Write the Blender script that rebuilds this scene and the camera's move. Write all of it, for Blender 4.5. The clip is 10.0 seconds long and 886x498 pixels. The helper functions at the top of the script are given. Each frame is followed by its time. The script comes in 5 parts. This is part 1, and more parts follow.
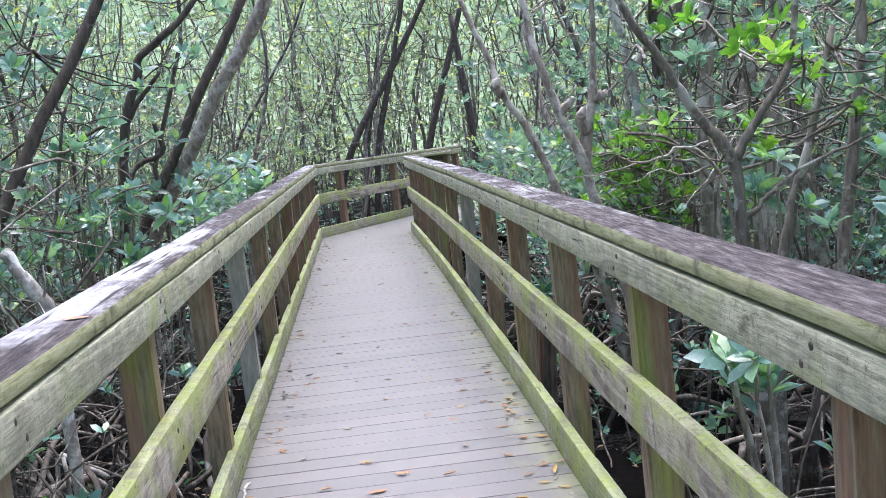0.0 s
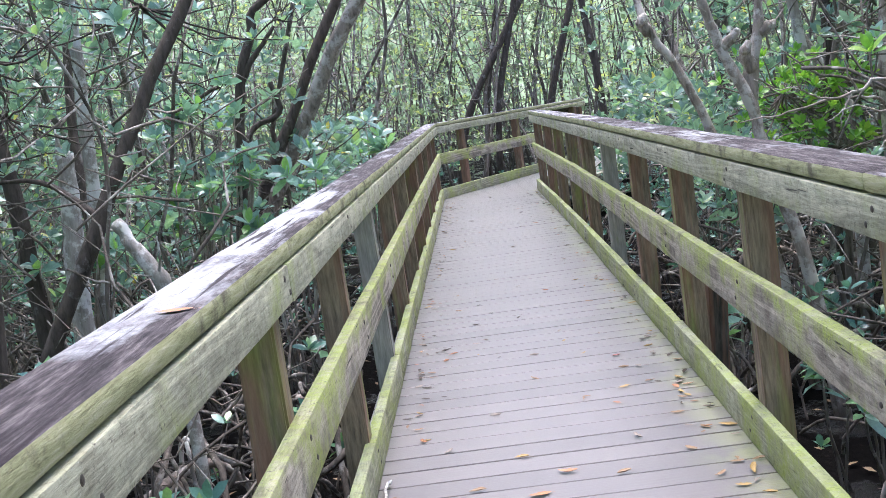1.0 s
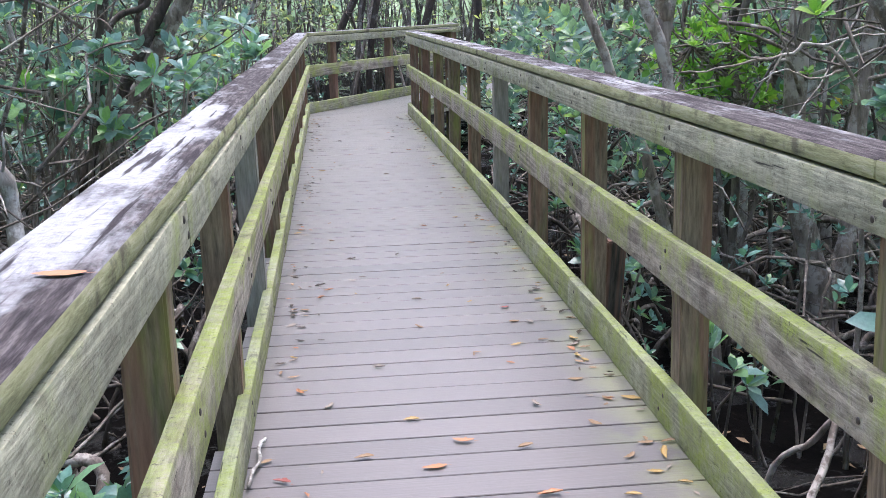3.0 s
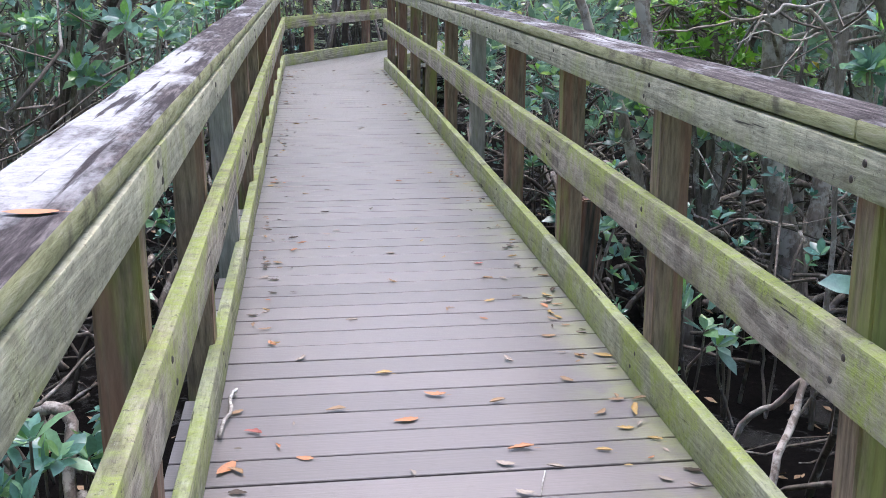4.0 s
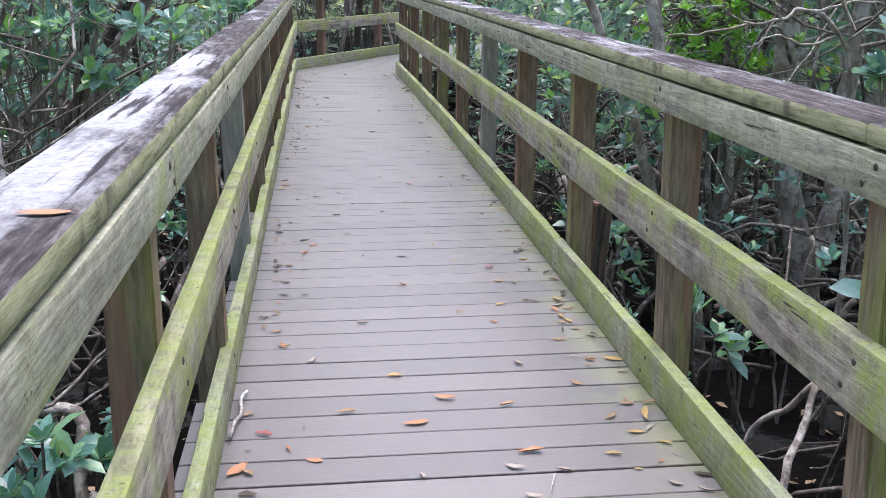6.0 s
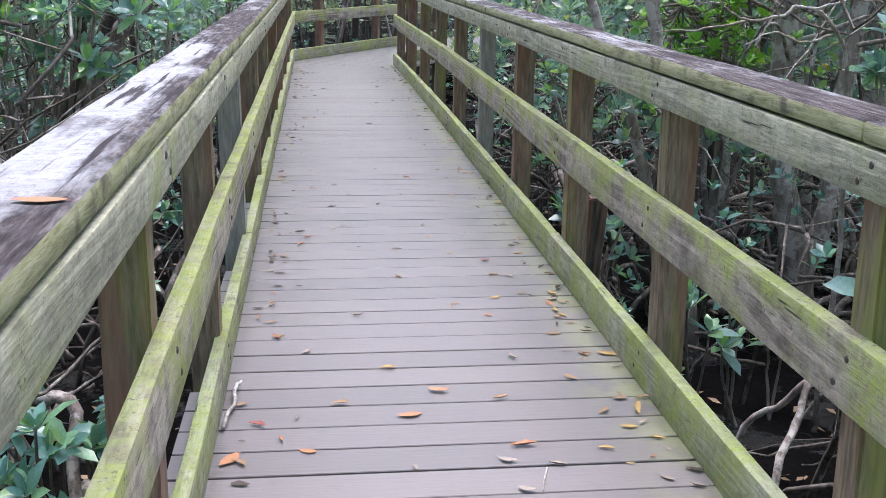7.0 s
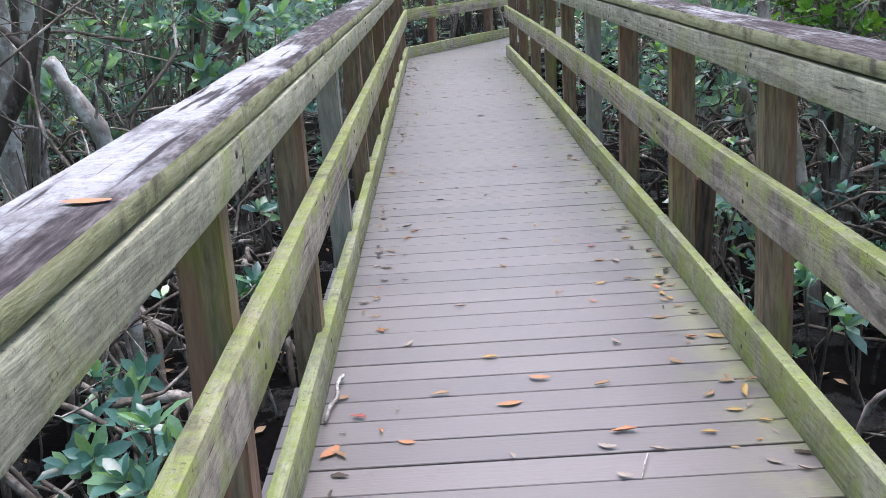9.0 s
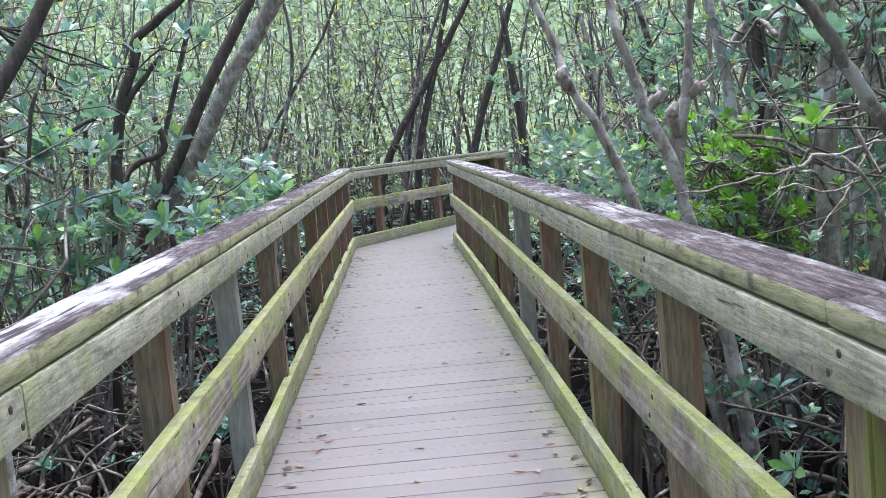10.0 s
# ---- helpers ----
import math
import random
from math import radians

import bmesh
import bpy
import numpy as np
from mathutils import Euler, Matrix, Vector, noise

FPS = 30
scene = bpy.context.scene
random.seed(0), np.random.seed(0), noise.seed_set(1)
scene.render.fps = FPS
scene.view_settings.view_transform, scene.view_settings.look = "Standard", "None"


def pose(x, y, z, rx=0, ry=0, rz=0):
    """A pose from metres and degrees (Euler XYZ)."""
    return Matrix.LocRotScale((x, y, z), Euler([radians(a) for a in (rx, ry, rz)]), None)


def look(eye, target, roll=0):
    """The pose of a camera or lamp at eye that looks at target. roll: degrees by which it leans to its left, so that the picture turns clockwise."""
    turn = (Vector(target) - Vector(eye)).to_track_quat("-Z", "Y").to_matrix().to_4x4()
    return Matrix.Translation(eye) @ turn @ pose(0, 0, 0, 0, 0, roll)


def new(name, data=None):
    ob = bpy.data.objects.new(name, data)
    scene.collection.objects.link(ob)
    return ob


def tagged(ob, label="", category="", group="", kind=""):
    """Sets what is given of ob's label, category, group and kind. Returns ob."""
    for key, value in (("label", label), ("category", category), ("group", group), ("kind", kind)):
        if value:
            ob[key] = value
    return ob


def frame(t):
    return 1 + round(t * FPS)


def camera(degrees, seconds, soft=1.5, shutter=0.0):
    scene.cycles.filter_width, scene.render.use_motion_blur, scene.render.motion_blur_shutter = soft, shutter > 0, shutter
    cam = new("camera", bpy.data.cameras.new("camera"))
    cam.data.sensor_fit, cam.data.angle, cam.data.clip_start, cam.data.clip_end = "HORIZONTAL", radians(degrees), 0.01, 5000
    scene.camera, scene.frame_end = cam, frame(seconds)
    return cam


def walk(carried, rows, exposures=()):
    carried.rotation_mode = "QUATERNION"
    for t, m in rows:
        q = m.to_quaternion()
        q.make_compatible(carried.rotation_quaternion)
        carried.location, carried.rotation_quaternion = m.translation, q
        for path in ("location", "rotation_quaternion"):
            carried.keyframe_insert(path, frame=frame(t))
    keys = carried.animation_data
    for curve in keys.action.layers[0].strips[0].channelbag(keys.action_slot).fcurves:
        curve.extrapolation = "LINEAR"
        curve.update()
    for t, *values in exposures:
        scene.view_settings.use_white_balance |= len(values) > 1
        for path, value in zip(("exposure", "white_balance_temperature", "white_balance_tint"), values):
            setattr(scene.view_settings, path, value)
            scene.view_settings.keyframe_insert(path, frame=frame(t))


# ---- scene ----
cam = camera(45.1, 10.0, soft=0.6)
EXPOSURES = [(0.0, 1.53, 5950, 15), (2.5, 1.45, 5950, 16), (3.2, 1.33, 5950, 16), (8.0, 1.28, 5950, 15), (9.0, 1.22, 5950, 15), (10.0, 1.44, 5950, 15)]
PATH = [
    (0, (0.604, -3.519, 1.364), (0.74, -1.539, 1.116), -5.9),
    (0.5, (0.534, -3.262, 1.372), (0.533, -1.281, 1.099), -7.7),
    (0.9, (0.502, -2.947, 1.328), (0.472, -0.965, 1.06), -7.4),
    (1, (0.478, -2.894, 1.305), (0.391, -0.918, 1.01), -8.2),
    (1.5, (0.425, -2.752, 1.349), (0.504, -0.767, 1.118), -7.0),
    (2, (0.384, -2.59, 1.345), (0.473, -0.612, 1.061), -6.8),
    (2.5, (0.345, -2.525, 1.336), (0.428, -0.562, 0.963), -6.3),
    (3, (0.297, -2.483, 1.326), (0.485, -0.548, 0.857), -1.5),
    (4.5, (0.288, -2.468, 1.307), (0.528, -0.56, 0.758), 0.1),
    (5, (0.292, -2.469, 1.313), (0.532, -0.553, 0.792), -0.4),
    (5.5, (0.29, -2.472, 1.309), (0.511, -0.555, 0.781), -0.4),
    (7, (0.29, -2.475, 1.308), (0.514, -0.566, 0.757), 0.9),
    (7.5, (0.3, -2.473, 1.309), (0.545, -0.561, 0.778), 0.1),
    (8, (0.3, -2.482, 1.312), (0.549, -0.568, 0.787), 0.0),
    (8.5, (0.328, -2.526, 1.322), (0.469, -0.603, 0.791), -1.0),
    (9, (0.399, -2.474, 1.291), (0.379, -0.554, 0.733), -3.7),
    (9.5, (0.568, -2.328, 1.313), (0.453, -0.375, 0.9), -4.7),
    (10, (0.657, -2.206, 1.32), (0.717, -0.22, 1.087), -5.0),
]
walk(cam, [(t, look(eye, target, roll)) for t, eye, target, roll in PATH], EXPOSURES)

# ---- world and light ----
SUN_EL, SUN_AZ = radians(78), radians(20)
world = bpy.data.worlds.new("overcast_sky")
scene.world = world
world.use_nodes = True
wn, wl = world.node_tree.nodes, world.node_tree.links
sky = wn.new("ShaderNodeTexSky")
sky.sky_type, sky.sun_disc = "NISHITA", False
sky.sun_elevation, sky.sun_rotation = SUN_EL, SUN_AZ
sky.dust_density, sky.ozone_density, sky.air_density = 4.0, 1.0, 1.0
wl.new(sky.outputs[0], wn["Background"].inputs[0])
wn["Background"].inputs[1].default_value = 0.135

sun_data = bpy.data.lights.new("sun", "SUN")
sun_data.energy, sun_data.angle, sun_data.color = 1.5, radians(48), (1.0, 0.97, 0.92)
sun = new("sun", sun_data)
sun.matrix_world = look((math.sin(SUN_AZ) * math.cos(SUN_EL) * 30, math.cos(SUN_AZ) * math.cos(SUN_EL) * 30, math.sin(SUN_EL) * 30), (0, 0, 0))


# ---- materials ----
def mat_new(name):
    m = bpy.data.materials.new(name)
    m.use_nodes = True
    return m, m.node_tree.nodes, m.node_tree.links, m.node_tree.nodes["Principled BSDF"]


def nd(nodes, kind, **props):
    n = nodes.new("ShaderNode" + kind)
    for k, v in props.items():
        n.inputs[k].default_value = v
    return n


def ramp(nodes, links, src, stops):
    r = nodes.new("ShaderNodeValToRGB")
    e = r.color_ramp.elements
    while len(e) < len(stops):
        e.new(0.5)
    for el, (p, c) in zip(e, stops):
        el.position = p
        el.color = (*c, 1) if isinstance(c, tuple) else (c, c, c, 1)
    links.new(src, r.inputs[0])
    return r.outputs[0]


def mix(nodes, links, fac, a, b, blend="MIX"):
    m = nodes.new("ShaderNodeMixRGB")
    m.blend_type = blend
    for sock, v in zip(m.inputs, (fac, a, b)):
        if isinstance(v, (int, float)):
            sock.default_value = v
        elif isinstance(v, tuple):
            sock.default_value = (*v, 1)
        else:
            links.new(v, sock)
    return m.outputs[0]


def math_node(nodes, links, op, a, b):
    m = nodes.new("ShaderNodeMath")
    m.operation, m.use_clamp = op, op in ("MULTIPLY", "ADD", "SUBTRACT")
    for sock, v in zip(m.inputs, (a, b)):
        if isinstance(v, (int, float)):
            sock.default_value = v
        else:
            links.new(v, sock)
    return m.outputs[0]


def own_coords(nodes, links, scale):
    """Object coordinates, shifted at random from object to object, stretched by scale."""
    tc, oi = nodes.new("ShaderNodeTexCoord"), nodes.new("ShaderNodeObjectInfo")
    sh = nodes.new("ShaderNodeVectorMath")
    sh.operation = "MULTIPLY_ADD"
    cx = nodes.new("ShaderNodeCombineXYZ")
    for k in range(3):
        links.new(oi.outputs["Random"], cx.inputs[k])
    links.new(cx.outputs[0], sh.inputs[0])
    sh.inputs[1].default_value = (37.0, 53.0, 71.0)
    links.new(tc.outputs["Object"], sh.inputs[2])
    mp = nodes.new("ShaderNodeMapping")
    mp.inputs["Scale"].default_value = scale
    links.new(sh.outputs[0], mp.inputs[0])
    return mp.outputs[0], sh.outputs[0], oi.outputs["Random"]


def noise_tex(nodes, links, vec, scale, detail=6, rough=0.6):
    n = nd(nodes, "TexNoise", Scale=scale, Detail=detail, Roughness=rough)
    links.new(vec, n.inputs["Vector"])
    return n.outputs["Fac"]


def bump(nodes, links, bsdf, height, strength, distance):
    b = nd(nodes, "Bump", Strength=strength, Distance=distance)
    links.new(height, b.inputs["Height"])
    links.new(b.outputs[0], bsdf.inputs["Normal"])


def rail_wood(name, wood_dark, wood_light, moss, moss_from, moss_top, stain=0.5, climb=0.0, figured=0.9):
    """Weathered softwood along local Y: mottled boards, fine cracks, ring figure, dark stains and algae."""
    m, n, l, b = mat_new(name)
    fine_v, plain_v, rnd = own_coords(n, l, (150, 16.0, 150))
    fibre = noise_tex(n, l, fine_v, 1.0, 6, 0.6)
    mottle = noise_tex(n, l, plain_v, 14.0, 10, 0.72)
    col = ramp(n, l, mottle, [(0.30, wood_dark), (0.60, wood_light)])
    col = mix(n, l, 1.0, col, ramp(n, l, fibre, [(0.32, 0.66), (0.54, 1.08)]), "MULTIPLY")
    wv, _, _ = own_coords(n, l, (3.2, 0.35, 6.5))
    figure = n.new("ShaderNodeMath")
    figure.operation = "SINE"
    swing = n.new("ShaderNodeMath")
    swing.operation = "MULTIPLY"
    swing.inputs[1].default_value = 95.0
    l.new(noise_tex(n, l, wv, 1.0, 2, 0.4), swing.inputs[0])
    l.new(swing.outputs[0], figure.inputs[0])
    rings = ramp(n, l, figure.outputs[0], [(0.0, 0.40), (0.45, 1.0)])
    ring_area = ramp(n, l, noise_tex(n, l, plain_v, 1.6, 4), [(0.40, 0.1), (0.56, figured)])
    col = mix(n, l, ring_area, col, mix(n, l, 1.0, mix(n, l, 0.3, col, (0.40, 0.33, 0.27)), rings, "MULTIPLY"))
    blotch = noise_tex(n, l, plain_v, 3.6, 10, 0.62)
    tc = n.new("ShaderNodeTexCoord")
    so = n.new("ShaderNodeSeparateXYZ")
    l.new(tc.outputs["Object"], so.inputs[0])
    blotch = math_node(n, l, "ADD", blotch, math_node(n, l, "MULTIPLY", so.outputs["Z"], climb))
    patch = ramp(n, l, blotch, [(moss_from - 0.03, 0.0), (moss_from + 0.12, 1.0)])
    geo = n.new("ShaderNodeNewGeometry")
    sp = n.new("ShaderNodeSeparateXYZ")
    l.new(geo.outputs["Normal"], sp.inputs[0])
    top = math_node(n, l, "MULTIPLY", sp.outputs["Z"], moss_top)
    speckle = ramp(n, l, noise_tex(n, l, plain_v, 45.0, 10, 0.82), [(0.36, 0.25), (0.54, 1.0)])
    mask = math_node(n, l, "MULTIPLY", math_node(n, l, "ADD", patch, top), speckle)
    mossy = mix(n, l, noise_tex(n, l, plain_v, 22.0, 8, 0.75), tuple(0.45 * c for c in moss), tuple(1.55 * c for c in moss))
    worn = ramp(n, l, noise_tex(n, l, plain_v, 7.0, 9, 0.72), [(0.38, 0.35), (0.56, 1.0)])
    mask = math_node(n, l, "MULTIPLY", mask, worn)
    col = mix(n, l, math_node(n, l, "MULTIPLY", mask, 0.88), col, mossy)
    sv, _, _ = own_coords(n, l, (8, 4.5, 8))
    dark = ramp(n, l, noise_tex(n, l, sv, 1.0, 10, 0.75), [(0.57, 0.0), (0.66, 1.0)])
    col = mix(n, l, math_node(n, l, "MULTIPLY", dark, stain), col, (0.06, 0.05, 0.05))
    dots = ramp(n, l, noise_tex(n, l, plain_v, 130.0, 5, 0.8), [(0.62, 0.0), (0.70, 0.6)])
    col = mix(n, l, dots, col, (0.64, 0.63, 0.56))
    grime = ramp(n, l, noise_tex(n, l, plain_v, 75.0, 6, 0.8), [(0.34, 0.8), (0.43, 0.0)])
    col = mix(n, l, grime, col, (0.07, 0.06, 0.05))
    cv, _, _ = own_coords(n, l, (70, 3.2, 70))
    crack = ramp(n, l, noise_tex(n, l, cv, 1.0, 4, 0.5), [(0.27, 0.9), (0.31, 0.0)])
    col = mix(n, l, crack, col, (0.03, 0.026, 0.022))
    l.new(col, b.inputs["Base Color"])
    b.inputs["Roughness"].default_value = 0.78
    b.inputs["Specular IOR Level"].default_value = 0.3
    bump(n, l, b, mix(n, l, 0.5, fibre, mottle), 0.9, 0.005)
    return m


MOSS = (0.36, 0.42, 0.09)
wood_top = rail_wood("mat_top_rail_wood", (0.30, 0.29, 0.21), (0.58, 0.57, 0.44), (0.36, 0.40, 0.15), 0.55, 0.2, 0.7, -1.0, 0.5)
wood_mid = rail_wood("mat_mid_rail_wood", (0.26, 0.215, 0.18), (0.56, 0.51, 0.43), (0.35, 0.42, 0.085), 0.50, 0.3, 0.5, 2.2, 0.8)
wood_kerb = rail_wood("mat_kerb_wood", (0.24, 0.24, 0.165), (0.47, 0.48, 0.35), (0.29, 0.345, 0.075), 0.44, 0.2, 0.6, 0.8, 0.6)
wood_frame = rail_wood("mat_stringer_wood", (0.08, 0.07, 0.055), (0.18, 0.16, 0.12), (0.10, 0.12, 0.05), 0.5, 0.0, 0.6)


def cap_wood(name, lichen_from, band, bare_end=0.0):
    """Cap boards: dark weathered top with whitish lichen along the middle, greenish edges."""
    m, n, l, b = mat_new(name)
    gv, plain, rnd = own_coords(n, l, (80, 9.0, 80))
    grain = noise_tex(n, l, gv, 1.0, 10, 0.74)
    top = ramp(n, l, grain, [(0.36, (0.016, 0.013, 0.014)), (0.5, (0.075, 0.062, 0.066)), (0.66, (0.22, 0.19, 0.19))])
    pv, _, _ = own_coords(n, l, (9, 3.2, 9))
    big = noise_tex(n, l, pv, 1.0, 9, 0.68)
    tc = n.new("ShaderNodeTexCoord")
    so = n.new("ShaderNodeSeparateXYZ")
    l.new(tc.outputs["Object"], so.inputs[0])
    middle = ramp(n, l, math_node(n, l, "ADD", so.outputs["X"], 0.1), [(0.105, band), (0.150, 0.0)])
    worn_end = math_node(n, l, "MULTIPLY", ramp(n, l, math_node(n, l, "ADD", so.outputs["Y"], 0.7), [(0.10, bare_end), (0.55, 0.0)]), 1.0)
    far_end = ramp(n, l, math_node(n, l, "MULTIPLY", so.outputs["Y"], 0.25), [(0.50, 0.0), (0.64, bare_end * 0.5)])
    lichen = ramp(n, l, math_node(n, l, "SUBTRACT", math_node(n, l, "SUBTRACT", math_node(n, l, "ADD", big, middle), worn_end), far_end), [(lichen_from - 0.04, 0.0), (lichen_from + 0.13, 1.0)])
    speck = ramp(n, l, noise_tex(n, l, plain, 55.0, 9, 0.8), [(0.36, 0.45), (0.50, 1.0)])
    pale = mix(n, l, noise_tex(n, l, plain, 14.0, 5, 0.7), (0.27, 0.27, 0.30), (0.60, 0.60, 0.62))
    top = mix(n, l, math_node(n, l, "MULTIPLY", lichen, speck), top, pale)
    kv, _, _ = own_coords(n, l, (48, 2.2, 48))
    split = ramp(n, l, noise_tex(n, l, kv, 1.0, 5, 0.6), [(0.38, 0.95), (0.46, 0.0)])
    top = mix(n, l, split, top, (0.03, 0.022, 0.026))
    side = ramp(n, l, grain, [(0.3, (0.15, 0.15, 0.08)), (0.5, (0.42, 0.42, 0.24)), (0.7, (0.56, 0.54, 0.40))])
    sideblot = ramp(n, l, noise_tex(n, l, plain, 6.0, 7, 0.7), [(0.53, 0.0), (0.64, 0.75)])
    side = mix(n, l, sideblot, side, (0.085, 0.07, 0.065))
    geo = n.new("ShaderNodeNewGeometry")
    sp = n.new("ShaderNodeSeparateXYZ")
    l.new(geo.outputs["Normal"], sp.inputs[0])
    up = ramp(n, l, sp.outputs["Z"], [(0.35, 0.0), (0.8, 1.0)])
    l.new(mix(n, l, up, side, top), b.inputs["Base Color"])
    b.inputs["Roughness"].default_value = 0.78
    b.inputs["Specular IOR Level"].default_value = 0.22
    bump(n, l, b, grain, 1.0, 0.006)
    return m


wood_cap_pale = cap_wood("mat_lichened_cap_wood", 0.55, 0.20, 0.45)
wood_cap_dark = cap_wood("mat_dark_cap_wood", 0.62, 0.0)
wood_cap_mottled = cap_wood("mat_mottled_cap_wood", 0.53, 0.0)
wood_cap_grey = cap_wood("mat_grey_cap_wood", 0.45, 0.0)


def post_wood(name, dark, light, moss_amount, heart=0.7):
    """Posts, grain along local Z, algae patches running down."""
    m, n, l, b = mat_new(name)
    gv, plain, rnd = own_coords(n, l, (65, 65, 8.0))
    grain = noise_tex(n, l, gv, 1.0, 8, 0.65)
    col = ramp(n, l, grain, [(0.28, dark), (0.7, light)])
    hv, _, _ = own_coords(n, l, (16, 16, 0.5))
    red = ramp(n, l, noise_tex(n, l, hv, 1.0, 3), [(0.44, 0.0), (0.54, heart)])
    col = mix(n, l, red, col, mix(n, l, grain, (0.13, 0.06, 0.042), (0.36, 0.19, 0.13)))
    mv, _, _ = own_coords(n, l, (10, 10, 1.5))
    mk = ramp(n, l, noise_tex(n, l, mv, 1.0, 5, 0.6), [(0.66 - moss_amount * 0.25, 0.0), (0.80 - moss_amount * 0.25, 0.8)])
    col = mix(n, l, mk, col, mix(n, l, grain, (0.15, 0.17, 0.035), (0.36, 0.39, 0.12)))
    l.new(col, b.inputs["Base Color"])
    b.inputs["Roughness"].default_value = 0.82
    bump(n, l, b, grain, 0.6, 0.004)
    return m


wood_post = post_wood("mat_post_wood", (0.075, 0.055, 0.04), (0.37, 0.28, 0.20), 0.55)
wood_post_grey = post_wood("mat_grey_post_wood", (0.20, 0.19, 0.175), (0.46, 0.44, 0.41), 0.05, 0.08)
wood_stub = post_wood("mat_wet_stub_wood", (0.015, 0.013, 0.012), (0.12, 0.10, 0.085), 0.1)


def plank_material():
    m, n, l, b = mat_new("mat_deck_plank")
    gv, plain, rnd = own_coords(n, l, (6, 120, 120))
    tc = n.new("ShaderNodeTexCoord")
    grain = noise_tex(n, l, gv, 1.0, 6, 0.6)
    col = ramp(n, l, grain, [(0.3, (0.138, 0.115, 0.115)), (0.72, (0.193, 0.161, 0.162))])
    tone = ramp(n, l, rnd, [(0.0, 0.82), (1.0, 1.10)])
    col = mix(n, l, 1.0, col, tone, "MULTIPLY")
    geo = n.new("ShaderNodeNewGeometry")
    big = noise_tex(n, l, geo.outputs["Position"], 1.3, 5, 0.6)
    col = mix(n, l, ramp(n, l, big, [(0.45, 0.0), (0.75, 0.45)]), col, (0.20, 0.17, 0.155))
    sp = n.new("ShaderNodeSeparateXYZ")
    l.new(tc.outputs["Object"], sp.inputs[0])
    edge = math_node(n, l, "ADD", sp.outputs["X"], 0.0)
    near = ramp(n, l, edge, [(0.42, 0.0), (0.64, 0.95)])
    alg = ramp(n, l, noise_tex(n, l, geo.outputs["Position"], 4.0, 5, 0.7), [(0.40, 0.0), (0.56, 1.0)])
    col = mix(n, l, math_node(n, l, "MULTIPLY", near, alg), col, (0.25, 0.26, 0.10))
    spots = ramp(n, l, noise_tex(n, l, geo.outputs["Position"], 70.0, 6, 0.8), [(0.58, 0.0), (0.66, 0.6)])
    col = mix(n, l, spots, col, (0.11, 0.088, 0.08))
    smear = ramp(n, l, noise_tex(n, l, geo.outputs["Position"], 9.0, 9, 0.75), [(0.56, 0.0), (0.68, 0.45)])
    col = mix(n, l, smear, col, (0.12, 0.10, 0.09))
    lip = ramp(n, l, math_node(n, l, "MULTIPLY", math_node(n, l, "ABSOLUTE", sp.outputs["Y"], 0.0), 10.0), [(0.64, 0.0), (0.665, 0.4)])
    col = mix(n, l, lip, col, (0.05, 0.04, 0.035))
    l.new(col, b.inputs["Base Color"])
    l.new(ramp(n, l, grain, [(0.3, 0.42), (0.7, 0.58)]), b.inputs["Roughness"])
    b.inputs["Specular IOR Level"].default_value = 1.0
    b.inputs["Sheen Weight"].default_value, b.inputs["Sheen Roughness"].default_value = 0.7, 0.45
    bump(n, l, b, grain, 0.35, 0.002)
    return m


plank_mat = plank_material()


def bark_material(name, dark, light, lichen, amount):
    m, n, l, b = mat_new(name)
    tc = n.new("ShaderNodeTexCoord")
    mp = n.new("ShaderNodeMapping")
    mp.inputs["Scale"].default_value = (18, 18, 4)
    l.new(tc.outputs["Object"], mp.inputs[0])
    rough = noise_tex(n, l, mp.outputs[0], 1.6, 8, 0.7)
    col = ramp(n, l, rough, [(0.3, dark), (0.68, light)])
    isl = n.new("ShaderNodeNewGeometry")
    tone = ramp(n, l, isl.outputs["Random Per Island"], [(0.0, 0.6), (1.0, 1.3)])
    col = mix(n, l, 1.0, col, tone, "MULTIPLY")
    pt = ramp(n, l, noise_tex(n, l, tc.outputs["Object"], 7.0, 5, 0.7), [(0.62 - amount * 0.3, 0.0), (0.70 - amount * 0.3, 0.85)])
    col = mix(n, l, pt, col, lichen)
    l.new(col, b.inputs["Base Color"])
    b.inputs["Roughness"].default_value = 0.85
    bump(n, l, b, rough, 0.8, 0.012)
    return m


bark_dark = bark_material("mat_dark_bark", (0.022, 0.017, 0.014), (0.125, 0.098, 0.085), (0.22, 0.21, 0.20), 0.1)
bark_brown = bark_material("mat_brown_bark", (0.10, 0.078, 0.065), (0.47, 0.39, 0.345), (0.60, 0.55, 0.52), 0.4)
bark_pale = bark_material("mat_pale_bark", (0.20, 0.175, 0.155), (0.52, 0.48, 0.45), (0.78, 0.77, 0.76), 0.45)
bark_root = bark_material("mat_root_bark", (0.04, 0.032, 0.027), (0.25, 0.21, 0.18), (0.46, 0.42, 0.39), 0.25)
bark_stem = bark_material("mat_stem_bark", (0.045, 0.036, 0.03), (0.27, 0.225, 0.195), (0.46, 0.43, 0.40), 0.3)


